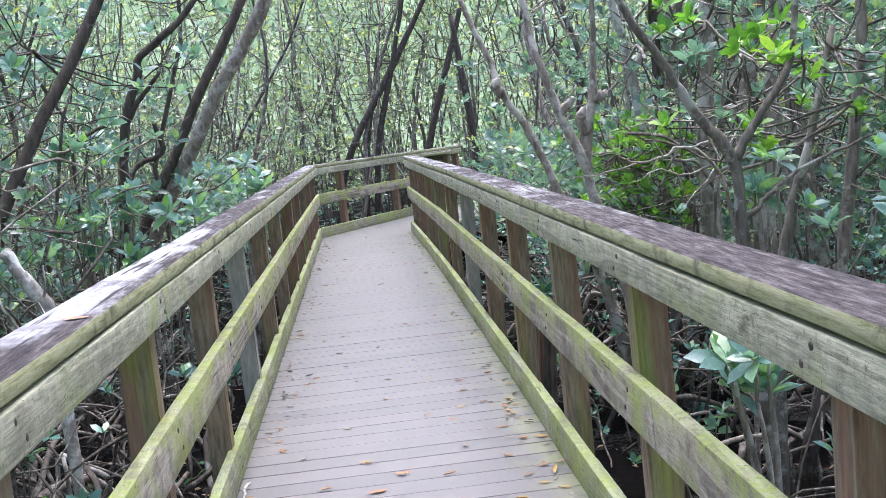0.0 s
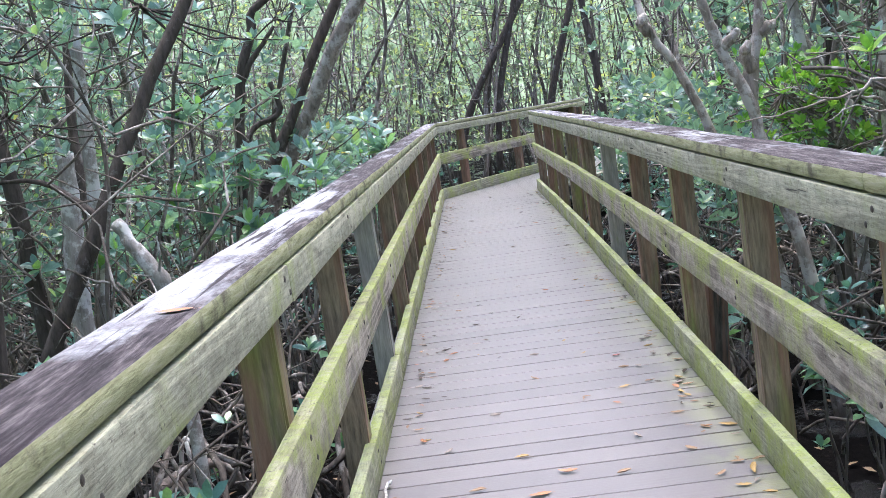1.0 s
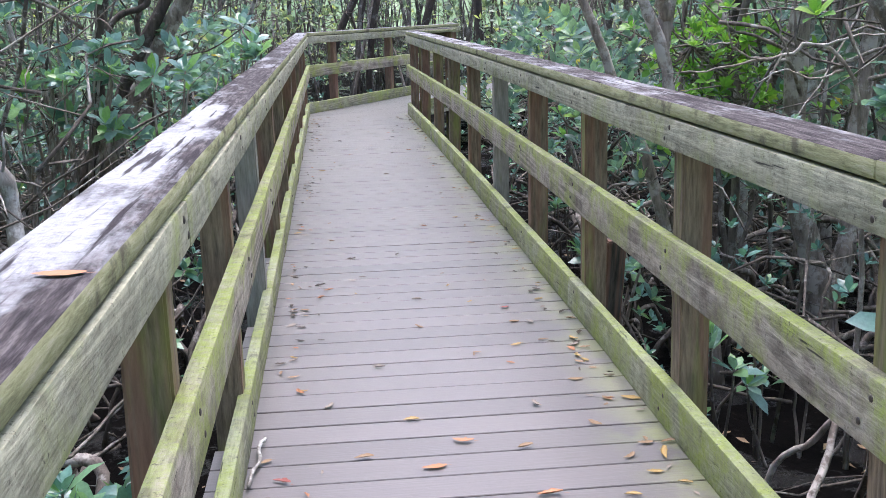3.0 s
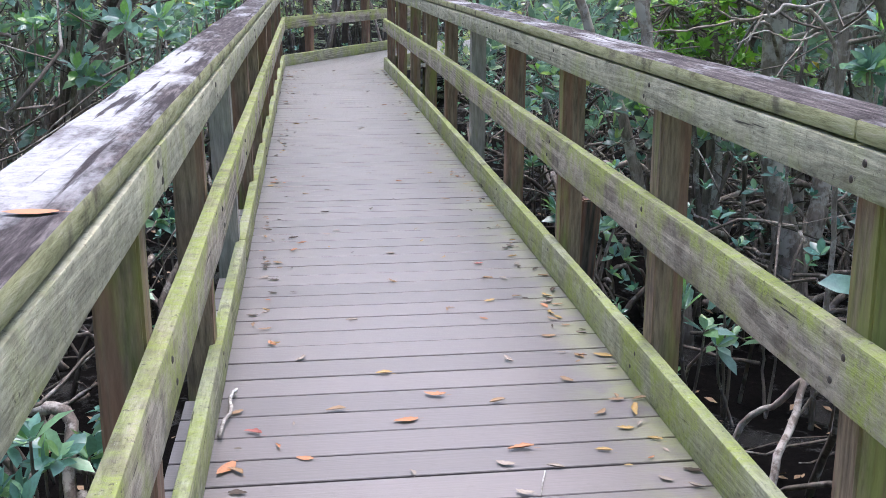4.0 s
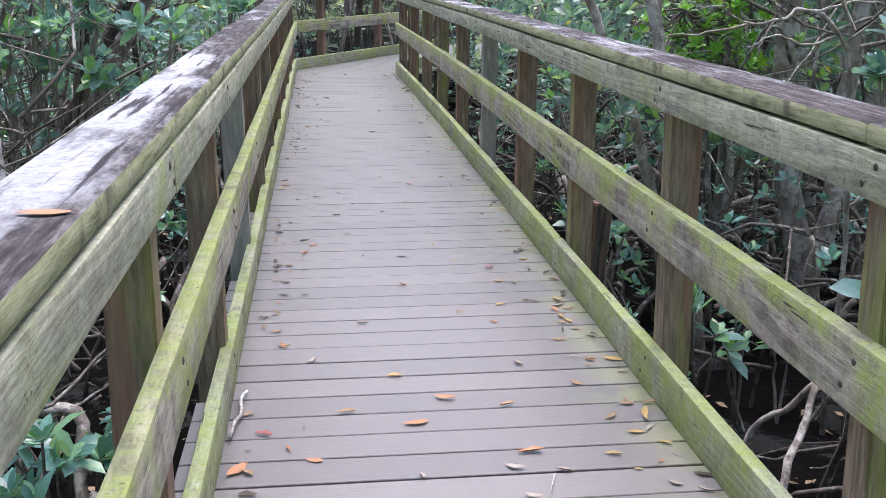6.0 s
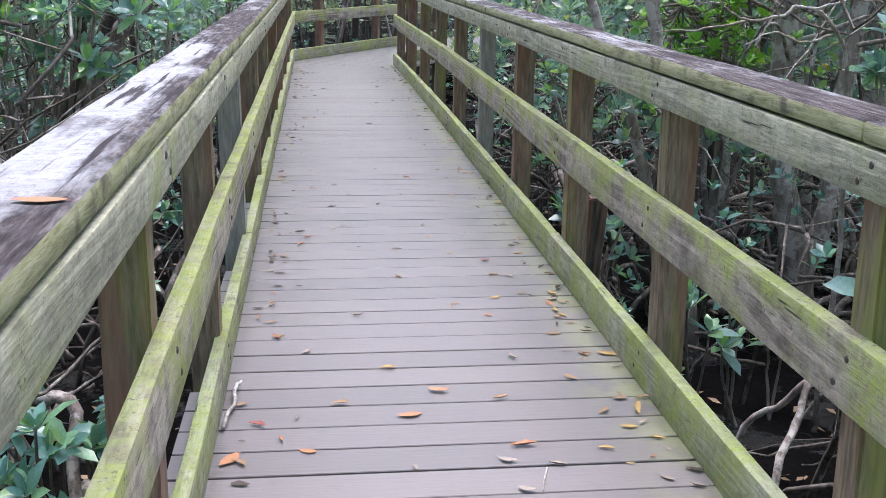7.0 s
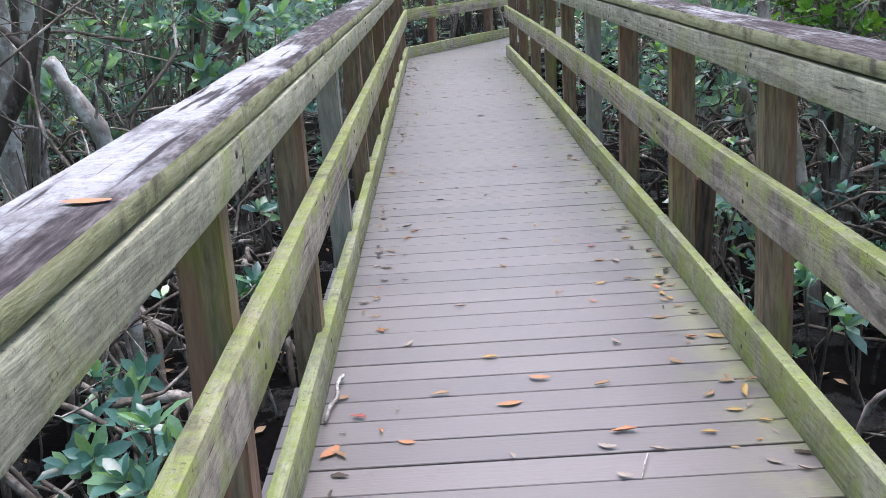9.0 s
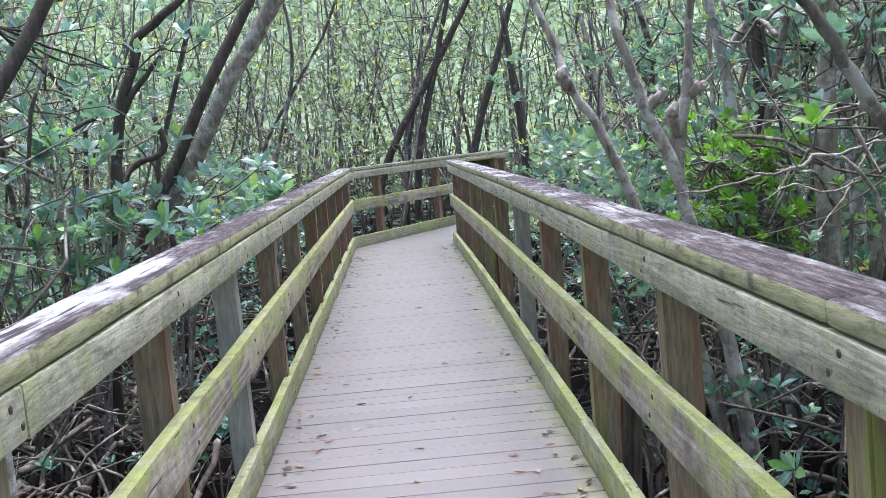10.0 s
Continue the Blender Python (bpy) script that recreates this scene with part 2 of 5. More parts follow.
def leaf_material(name, stops, gloss, through_amount):
    m, n, l, b = mat_new(name)
    geo = n.new("ShaderNodeNewGeometry")
    col = ramp(n, l, geo.outputs["Random Per Island"], stops)
    fine = ramp(n, l, noise_tex(n, l, geo.outputs["Position"], 60.0, 3), [(0.3, 0.8), (0.7, 1.15)])
    col = mix(n, l, 1.0, col, fine, "MULTIPLY")
    l.new(col, b.inputs["Base Color"])
    b.inputs["Roughness"].default_value = gloss
    b.inputs["Specular IOR Level"].default_value = 1.0
    tr = n.new("ShaderNodeBsdfTranslucent")
    l.new(mix(n, l, 1.0, col, (1.8, 1.8, 1.1), "MULTIPLY"), tr.inputs[0])
    ms = n.new("ShaderNodeMixShader")
    ms.inputs[0].default_value = through_amount
    l.new(b.outputs[0], ms.inputs[1])
    l.new(tr.outputs[0], ms.inputs[2])
    l.new(ms.outputs[0], n["Material Output"].inputs["Surface"])
    return m


leaf_near = leaf_material("mat_mangrove_leaf", [(0.0, (0.081, 0.149, 0.142)), (0.45, (0.133, 0.231, 0.220)), (0.8, (0.195, 0.330, 0.270)), (0.985, (0.277, 0.419, 0.170)), (0.997, (0.532, 0.419, 0.085))], 0.30, 0.4)
leaf_whorl = leaf_material("mat_whorl_leaf", [(0.0, (0.103, 0.203, 0.194)), (0.5, (0.187, 0.333, 0.322)), (0.85, (0.271, 0.426, 0.391)), (0.97, (0.206, 0.407, 0.114))], 0.28, 0.35)
leaf_low = leaf_material("mat_low_leaf", [(0.0, (0.056, 0.146, 0.138)), (0.5, (0.105, 0.244, 0.223)), (0.85, (0.175, 0.356, 0.293)), (0.985, (0.238, 0.409, 0.154))], 0.30, 0.25)
leaf_bright = leaf_material("mat_bright_leaf", [(0.0, (0.083, 0.220, 0.030)), (0.5, (0.149, 0.352, 0.045)), (0.9, (0.283, 0.498, 0.075)), (0.98, (0.260, 0.420, 0.060))], 0.45, 0.35)
leaf_far = leaf_material("mat_far_leaf", [(0.0, (0.094, 0.143, 0.103)), (0.5, (0.176, 0.250, 0.180)), (0.85, (0.286, 0.362, 0.227)), (0.98, (0.440, 0.490, 0.185))], 0.38, 0.4)


def litter_material(name, c0, c1):
    m, n, l, b = mat_new(name)
    _, plain, rnd = own_coords(n, l, (1, 1, 1))
    col = mix(n, l, ramp(n, l, noise_tex(n, l, plain, 55.0, 4, 0.7), [(0.35, 0.0), (0.65, 1.0)]), c0, c1)
    spot = ramp(n, l, noise_tex(n, l, plain, 130.0, 5, 0.7), [(0.58, 0.0), (0.68, 0.8)])
    col = mix(n, l, spot, col, tuple(0.3 * c for c in c0))
    l.new(col, b.inputs["Base Color"])
    b.inputs["Roughness"].default_value = 0.55
    return m


litter = {
    "orange": litter_material("mat_orange_leaf", (0.416, 0.152, 0.072), (0.544, 0.288, 0.144)),
    "yellow": litter_material("mat_yellow_leaf", (0.400, 0.232, 0.072), (0.512, 0.384, 0.160)),
    "tan": litter_material("mat_tan_leaf", (0.264, 0.160, 0.088), (0.400, 0.272, 0.160)),
    "red": litter_material("mat_red_leaf", (0.336, 0.080, 0.072), (0.440, 0.176, 0.144)),
    "dark": litter_material("mat_dark_leaf", (0.040, 0.028, 0.020), (0.096, 0.068, 0.048)),
    "pale": litter_material("mat_pale_leaf", (0.272, 0.216, 0.176), (0.400, 0.344, 0.296)),
}


def mud_material():
    m, n, l, b = mat_new("mat_mud")
    tc = n.new("ShaderNodeTexCoord")
    a = noise_tex(n, l, tc.outputs["Object"], 2.2, 8, 0.65)
    f = noise_tex(n, l, tc.outputs["Object"], 22.0, 10, 0.75)
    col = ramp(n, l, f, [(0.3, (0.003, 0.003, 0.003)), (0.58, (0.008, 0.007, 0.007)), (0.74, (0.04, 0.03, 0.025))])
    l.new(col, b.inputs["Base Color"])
    l.new(ramp(n, l, a, [(0.42, 0.10), (0.48, 0.95)]), b.inputs["Roughness"])
    l.new(ramp(n, l, a, [(0.42, 0.55), (0.48, 0.04)]), b.inputs["Specular IOR Level"])
    bump(n, l, b, mix(n, l, 0.5, a, f), 0.9, 0.04)
    return m


mud_mat = mud_material()
bolt_mat, _n, _l, _b = mat_new("mat_bolt_steel")
_b.inputs["Base Color"].default_value = (0.12, 0.105, 0.095, 1)
_b.inputs["Metallic"].default_value, _b.inputs["Roughness"].default_value = 0.85, 0.55
hole_mat, _n, _l, _b = mat_new("mat_rusty_screw")
_b.inputs["Base Color"].default_value = (0.035, 0.028, 0.024, 1)
_b.inputs["Roughness"].default_value = 0.7


def backdrop_material():
    m, n, l, b = mat_new("mat_glowing_far_woods")
    tc = n.new("ShaderNodeTexCoord")
    mp = n.new("ShaderNodeMapping")
    mp.inputs["Scale"].default_value = (1.0, 1.0, 0.5)
    l.new(tc.outputs["Object"], mp.inputs[0])
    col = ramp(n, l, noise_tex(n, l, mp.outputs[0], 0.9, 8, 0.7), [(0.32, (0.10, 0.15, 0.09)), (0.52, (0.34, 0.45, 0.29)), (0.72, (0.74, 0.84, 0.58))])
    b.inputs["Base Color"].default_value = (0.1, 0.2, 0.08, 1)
    # the ring glows by itself, standing in for sunlight on far foliage
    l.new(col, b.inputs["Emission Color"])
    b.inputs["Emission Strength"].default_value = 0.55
    return m


# ---- shape helpers ----
def mesh_from(name, verts, faces, material, smooth=False):
    me = bpy.data.meshes.new(name)
    me.from_pydata([tuple(v) for v in verts], [], faces)
    me.materials.append(material)
    if smooth:
        me.polygons.foreach_set("use_smooth", [True] * len(me.polygons))
    me.update()
    return me


def part(name, me, parent=None, m=None, label=""):
    ob = new(name, me)
    if parent is not None:
        ob.parent = parent
    if m is not None:
        ob.matrix_local = m
    if label:
        tagged(ob, label)
    return ob


def thing(name, label, category, m=None, group="", kind=""):
    ob = new(name)
    ob.empty_display_size = 0.1
    if m is not None:
        ob.matrix_world = m
    return tagged(ob, label, category, group, kind)


def board_mesh(name, length, thick, height, material, seed, bevel=0.006, wear=0.0025):
    """A worn board: x = thickness, y = length, z = height, centred."""
    cuts = max(1, int(length / 0.35))
    bm = bmesh.new()
    bmesh.ops.create_cube(bm, size=1.0)
    bmesh.ops.scale(bm, vec=(thick, length, height), verts=bm.verts)
    long_edges = [e for e in bm.edges if abs(e.verts[0].co.y - e.verts[1].co.y) > length * 0.5]
    bmesh.ops.subdivide_edges(bm, edges=long_edges, cuts=cuts, use_grid_fill=True)
    bmesh.ops.bevel(bm, geom=[e for e in bm.edges if len(e.link_faces) == 2 and e.calc_face_angle(0) > 0.5], offset=bevel, segments=2, profile=0.6, affect="EDGES")
    for v in bm.verts:
        q = Vector((v.co.x * 30, v.co.y * 3.1 + seed * 17.3, v.co.z * 25))
        v.co += Vector((noise.noise(q), 0, noise.noise(q + Vector((9, 4, 2))))) * wear
    me = bpy.data.meshes.new(name)
    bm.to_mesh(me)
    bm.free()
    me.materials.append(material)
    me.polygons.foreach_set("use_smooth", [True] * len(me.polygons))
    me.set_sharp_from_angle(angle=radians(40))
    return me


def along(p0, p1):
    """The pose at the middle of p0 p1 with local Y along it and local Z up."""
    p0, p1 = Vector(p0), Vector(p1)
    y = (p1 - p0).normalized()
    x = y.cross(Vector((0, 0, 1))).normalized()
    z = x.cross(y)
    m = Matrix((x, y, z)).transposed().to_4x4()
    m.translation = (p0 + p1) / 2
    return m


def tubes(paths, sides=6):
    """Tapered tubes through the points of each path (x, y, z, r). Returns verts, faces."""
    verts, faces = [], []
    ring = [(math.cos(2 * math.pi * k / sides), math.sin(2 * math.pi * k / sides)) for k in range(sides)]
    for path in paths:
        base = len(verts)
        pts = [Vector(p[:3]) for p in path]
        ref = Vector((0.31, 0.87, 0.12))
        for i, p in enumerate(pts):
            d = (pts[min(i + 1, len(pts) - 1)] - pts[max(i - 1, 0)]).normalized()
            a = d.cross(ref)
            if a.length < 0.1:
                a = d.cross(Vector((1, 0, 0)))
            a.normalize()
            b = d.cross(a)
            r = path[i][3]
            verts += [p + (a * c + b * s) * r for c, s in ring]
        for i in range(len(pts) - 1):
            for k in range(sides):
                q, w = base + i * sides + k, base + i * sides + (k + 1) % sides
                faces.append((q, w, w + sides, q + sides))
        faces.append(tuple(base + k for k in range(sides))[::-1])
        faces.append(tuple(base + (len(pts) - 1) * sides + k for k in range(sides)))
    return verts, faces


def smooth_path(pts, steps=4, wobble=0.0, rng=random):
    """Catmull-Rom through (x, y, z, r), with a little wandering."""
    p = [np.array(q, float) for q in pts]
    p = [2 * p[0] - p[1]] + p + [2 * p[-1] - p[-2]]
    out = []
    for i in range(1, len(p) - 2):
        for k in range(steps):
            t = k / steps
            a, b, c, d = p[i - 1], p[i], p[i + 1], p[i + 2]
            q = 0.5 * (2 * b + (c - a) * t + (2 * a - 5 * b + 4 * c - d) * t * t + (3 * b - a - 3 * c + d) * t ** 3)
            q[:3] += [rng.uniform(-wobble, wobble) for _ in range(3)]
            q[3] = max(q[3], 0.002) * rng.uniform(0.92, 1.08)
            out.append(tuple(q))
    out.append(tuple(p[-2]))
    return out


def leaves_mesh(name, pos, way, up, length, width, material, simple=False):
    """Leaf blades: arrays of base points, directions, upper sides, lengths and widths."""
    n = len(pos)
    way = way / np.linalg.norm(way, axis=1, keepdims=True)
    side = np.cross(way, up)
    side /= np.linalg.norm(side, axis=1, keepdims=True) + 1e-9
    up = np.cross(side, way)
    L, W = length[:, None], width[:, None]
    if simple:
        v = np.stack([pos, pos + way * L * 0.5 + side * W * 0.5, pos + way * L - up * L * 0.12, pos + way * L * 0.5 - side * W * 0.5], 1)
        f = np.array([[0, 1, 2, 3]])
    else:
        def at(t, s, drop):
            return pos + way * L * t + side * W * s + up * L * drop
        v = np.stack([at(0, 0, 0), at(0.35, -0.42, 0.03), at(0.35, 0, -0.015), at(0.35, 0.42, 0.03), at(0.72, -0.40, -0.01), at(0.72, 0, -0.06), at(0.72, 0.40, -0.01), at(1.0, 0, -0.15)], 1)
        f = np.array([[0, 2, 1, 1], [0, 3, 2, 2], [1, 2, 5, 4], [2, 3, 6, 5], [4, 5, 7, 7], [5, 6, 7, 7]])
    k = v.shape[1]
    verts = v.reshape(-1, 3)
    faces = (f[None] + (np.arange(n) * k)[:, None, None]).reshape(-1, 4)
    faces = [tuple(q) if q[2] != q[3] else tuple(q[:3]) for q in faces.tolist()]
    me = bpy.data.meshes.new(name)
    me.from_pydata(verts.tolist(), [], faces)
    me.materials.append(material)
    me.polygons.foreach_set("use_smooth", [True] * len(me.polygons))
    me.update()
    return me


def rosettes(rng, centres, count=(6, 10), size=(0.06, 0.10), flat=0.5):
    """Whorls of leaves round shoot tips; returns the arrays for leaves_mesh."""
    pos, way, up, ln = [], [], [], []
    for c in centres:
        axis = np.array([rng.gauss(0, 0.6), rng.gauss(0, 0.6) - 0.15, 1.0])
        axis /= np.linalg.norm(axis)
        a = np.cross(axis, [0.3, 0.8, 0.1])
        a /= np.linalg.norm(a)
        b = np.cross(axis, a)
        k = rng.randint(*count)
        ph = rng.uniform(0, 6.28)
        s = rng.uniform(*size)
        for i in range(k):
            th = ph + i * 2.4 + rng.uniform(-0.3, 0.3)
            inc = 0.30 + (0.35 + flat) * (1 - i / k) + rng.uniform(-0.15, 0.2)
            rad = a * math.cos(th) + b * math.sin(th)
            w = axis * math.cos(inc) + rad * math.sin(inc)
            pos.append(np.array(c) - axis * 0.02 * (1 - i / k) + rad * 0.004)
            way.append(w)
            up.append(axis * math.sin(inc) - rad * math.cos(inc) + np.array([rng.gauss(0, 0.25), rng.gauss(0, 0.25), 0.1]))
            ln.append(s * rng.uniform(0.75, 1.15) * (1 - 0.35 * i / k))
    ln = np.array(ln)
    return np.array(pos), np.array(way), np.array(up), ln, ln * np.array([rng.uniform(0.48, 0.62) for _ in ln])


# ---- plan of the walkway ----
LEFT, RIGHT = 0.0, 1.257
KERB_H, MID, TOP, CAP = 0.137, (0.457, 0.602), (0.868, 0.956), (0.962, 1.004)
GROUND = -0.78
CORNER_Y, CORNER_R, SLOPE = 11.1, 10.62, -0.012
DIR2 = Vector((0.52, 0.854, 0.0)).normalized()
NORM2 = Vector((DIR2.y, -DIR2.x, 0))


def rise(y):
    """The walk falls gently away from the start."""
    return SLOPE * y


def bow(y):
    """The right-hand side closes in a little towards the bend."""
    return 0.005 - 0.0011 * max(0.0, y - 2.0) ** 2


L2 = Vector((-0.02, CORNER_Y, 0))
R2 = Vector((RIGHT + bow(CORNER_R), CORNER_R, 0))


def off_walk(x, y, margin=0.4):
    """True where a point of the plan is clear of the boardwalk."""
    if y < CORNER_Y + 0.6 and LEFT - margin < x < RIGHT + margin:
        return False
    q = Vector((x, y, 0)) - L2
    s, w = q.dot(DIR2), q.dot(NORM2)
    return not (-1.0 < s < 8.0 and -margin < w < 1.3 + margin)


# ---- ground and far woods ----
def ground_sheet():
    g = np.concatenate([np.linspace(-400, -16, 9)[:-1], np.linspace(-16, 26, 170), np.linspace(26, 420, 9)[1:]])
    verts, faces = [], []
    for y in g:
        for x in g:
            near = max(0.0, 1 - max(abs(x) / 24, abs(y - 5) / 30))
            z = GROUND + 0.10 * near * noise.noise(Vector((x * 0.9, y * 0.9, 0))) + 0.04 * near * noise.noise(Vector((x * 3.7, y * 3.7, 5)))
            verts.append((x, y, z))
    k = len(g)
    for j in range(k - 1):
        for i in range(k - 1):
            a = j * k + i
            faces.append((a, a + 1, a + k + 1, a + k))
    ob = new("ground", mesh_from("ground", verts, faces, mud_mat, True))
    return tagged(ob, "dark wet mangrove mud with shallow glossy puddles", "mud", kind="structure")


ground_sheet()


def far_backdrop():
    verts, faces, seg = [], [], 96
    for k in range(seg):
        a = 2 * math.pi * k / seg
        for z in (-1.5, 19.0 + 2.5 * noise.noise(Vector((math.cos(a) * 5, math.sin(a) * 5, 3)))):
            verts.append((58 * math.cos(a), 5 + 58 * math.sin(a), z))
    for k in range(seg):
        q, w = 2 * k, 2 * ((k + 1) % seg)
        faces.append((q, w, w + 1, q + 1))
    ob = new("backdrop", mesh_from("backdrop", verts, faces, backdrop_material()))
    return tagged(ob, "glowing backdrop painted as distant sunlit green mangrove woods", "backdrop", kind="structure")


far_backdrop()


# ---- mangrove trees ----
def mangrove(label, paths, bark, crown_at=(), crown_n=0, spread=0.35, leaf=None, size=(0.055, 0.09), seed=1, wobble=0.006, sides=9):
    """A tree: the first path is the trunk, the others limbs; leaf whorls round the given crown points on twigs."""
    rng = random.Random(seed)
    paths = [[(x, y, z + rise(y), r) for x, y, z, r in p] for p in paths]
    crown_at = [(x, y, z + rise(y)) for x, y, z in crown_at]
    o = paths[0][0]
    root = thing("mangrove_tree", label, "tree", Matrix.Translation((o[0], o[1], GROUND)), group="mangrove trees")
    inv = root.matrix_world.inverted()

    def local(vs):
        return [inv @ Vector(v) for v in vs]

    for i, p in enumerate(paths):
        v, f = tubes([smooth_path(p, 5, wobble, rng)], sides if i == 0 else 7)
        part("trunk" if i == 0 else "limb", mesh_from("trunk" if i == 0 else "limb", local(v), f, bark, True), root)
    if crown_n:
        centres, twigs = [], []
        for k in range(crown_n):
            c = np.array(crown_at[k % len(crown_at)], float)
            q = c + np.array([rng.gauss(0, spread), rng.gauss(0, spread), rng.gauss(0, spread * 0.6)])
            if not off_walk(q[0], q[1], 0.12) and q[2] < 2.6:
                continue
            centres.append(q)
            m = (c + q) / 2 + np.array([0, 0, -0.06])
            twigs.append(smooth_path([(*c, 0.007), (*m, 0.005), (*(q - [0, 0, 0.02]), 0.003)], 3, 0.012, rng))
        v, f = tubes(twigs, 4)
        tagged(part("twig_spray", mesh_from("twig_spray", local(v), f, bark, True), root), kind="stuff")
        pos, way, up, ln, wd = rosettes(rng, centres, size=size)
        me = leaves_mesh("crown", pos, way, up, ln, wd, leaf or leaf_near)
        me.transform(inv)
        part("crown", me, root)
    return root


mangrove("thick leaning mangrove with grey-brown furrowed bark", [
    [(-1.95, 5.4, GROUND - 0.05, 0.08), (-1.25, 5.25, 0.45, 0.068), (-0.94, 5.2, 1.0, 0.062), (-0.43, 5.05, 1.8, 0.058), (-0.07, 4.95, 2.3, 0.055), (0.55, 4.7, 3.3, 0.045), (0.9, 4.5, 4.4, 0.04)]],
    bark_brown, [(0.4, 4.7, 3.3), (0.7, 4.6, 4.0), (0.2, 5.2, 3.6)], 16, 0.5, seed=11)
mangrove("dark leaning mangrove beside a thicker trunk", [
    [(-2.0, 4.95, GROUND - 0.05, 0.07), (-1.3, 5.05, 0.5, 0.05), (-1.03, 5.1, 1.0, 0.044), (-0.6, 5.2, 1.8, 0.040), (-0.2, 5.3, 2.5, 0.036), (0.1, 5.5, 3.4, 0.03)]],
    bark_dark, [(-0.2, 5.3, 2.5), (0.1, 5.5, 3.3)], 12, 0.5, seed=12)
mangrove("slender slanting mangrove with dark bark and knots", [
    [(-2.25, 2.0, GROUND - 0.05, 0.05), (-1.85, 2.15, 0.1, 0.043), (-1.45, 2.28, 0.85, 0.042), (-1.16, 2.45, 1.45, 0.034), (-0.75, 2.65, 2.2, 0.03), (-0.4, 2.8, 3.0, 0.022)],
    [(-1.4, 2.3, 0.95, 0.02), (-1.75, 2.5, 1.15, 0.014), (-2.2, 2.5, 1.2, 0.008)]],
    bark_dark, [(-1.9, 2.6, 1.5), (-1.2, 2.9, 2.0), (-0.6, 2.8, 2.6)], 55, 0.35, seed=13)
mangrove("crooked dark mangrove with forking limbs and leafy shoots", [
    [(-1.4, 4.65, GROUND - 0.05, 0.05), (-1.28, 4.7, 0.4, 0.043), (-1.18, 4.7, 1.19, 0.04), (-1.1, 4.7, 1.62, 0.036), (-0.98, 4.7, 1.91, 0.034), (-0.93, 4.7, 2.08, 0.03), (-0.62, 4.7, 2.31, 0.026), (-0.3, 4.8, 2.7, 0.018)],
    [(-1.12, 4.7, 1.58, 0.026), (-0.97, 4.68, 1.77, 0.02), (-0.8, 4.65, 1.95, 0.012)],
    [(-1.12, 4.7, 1.64, 0.016), (-1.35, 4.65, 1.56, 0.013), (-1.5, 4.6, 1.42, 0.008)],
    [(-0.93, 4.9, 1.58, 0.02), (-0.9, 4.9, 1.36, 0.022), (-1.09, 4.85, 1.28, 0.022), (-1.2, 4.75, 1.1, 0.024)]],
    bark_dark, [(-1.5, 4.6, 1.5), (-0.8, 4.7, 2.0), (-1.3, 4.4, 0.95), (-1.7, 4.4, 0.85), (-1.35, 4.3, 0.75), (-0.75, 4.6, 1.0), (-0.5, 4.8, 2.5)], 44, 0.24, leaf=leaf_whorl, size=(0.10, 0.14), seed=14)
mangrove("pale slim mangrove with whitish lichen on the bark", [
    [(-1.95, 3.4, GROUND - 0.05, 0.055), (-1.88, 3.4, 0.3, 0.048), (-1.82, 3.4, 1.0, 0.044), (-1.77, 3.4, 1.72, 0.04), (-1.74, 3.4, 2.3, 0.034), (-1.6, 3.4, 3.4, 0.02)]],
    bark_pale, [(-1.7, 3.4, 2.6), (-1.9, 3.1, 2.0)], 30, 0.4, seed=15)
mangrove("bleached broken dead trunk with split top", [
    [(-1.92, 3.0, GROUND - 0.05, 0.07), (-1.86, 3.0, 0.4, 0.062), (-1.82, 3.0, 0.9, 0.056), (-1.79, 3.0, 1.24, 0.045), (-1.785, 3.0, 1.32, 0.012)],
    [(-1.83, 2.97, 0.95, 0.024), (-1.80, 2.94, 1.28, 0.018), (-1.79, 2.93, 1.42, 0.004)]], bark_pale, seed=16)
mangrove("broken bent limb stub with white lichen tip", [
    [(-1.02, 2.0, GROUND - 0.05, 0.03), (-1.06, 2.05, 0.2, 0.034), (-1.08, 2.1, 0.5, 0.036), (-1.10, 2.1, 0.63, 0.042), (-1.19, 2.1, 0.78, 0.035), (-1.27, 2.12, 0.92, 0.033)],
    [(-1.10, 2.09, 0.63, 0.010), (-1.07, 2.05, 0.74, 0.006), (-1.06, 2.03, 0.84, 0.003)]], bark_pale, seed=17)
mangrove("dark mangrove trunk close beside the walk", [
    [(-1.65, 1.15, GROUND - 0.05, 0.07), (-1.55, 1.2, 0.5, 0.062), (-1.42, 1.2, 1.4, 0.056), (-1.33, 1.2, 1.95, 0.05), (-1.2, 1.2, 3.0, 0.04)],
    [(-1.45, 1.2, 1.25, 0.02), (-1.8, 1.4, 1.5, 0.014), (-2.3, 1.5, 1.6, 0.008)]],
    bark_dark, [(-1.5, 1.5, 1.7), (-1.9, 1.6, 1.35)], 16, 0.25, seed=18)
mangrove("twin dark stems of a leaning mangrove", [
    [(-2.15, 3.2, GROUND - 0.05, 0.06), (-2.18, 3.2, 0.4, 0.054), (-2.24, 3.2, 1.5, 0.046), (-2.4, 3.3, 2.8, 0.03)],
    [(-2.05, 3.35, GROUND, 0.045), (-1.95, 3.6, 0.5, 0.038), (-2.05, 3.9, 1.5, 0.03), (-1.95, 4.1, 2.6, 0.02)]], bark_dark, [(-2.3, 3.4, 2.2)], 20, 0.4, seed=19)

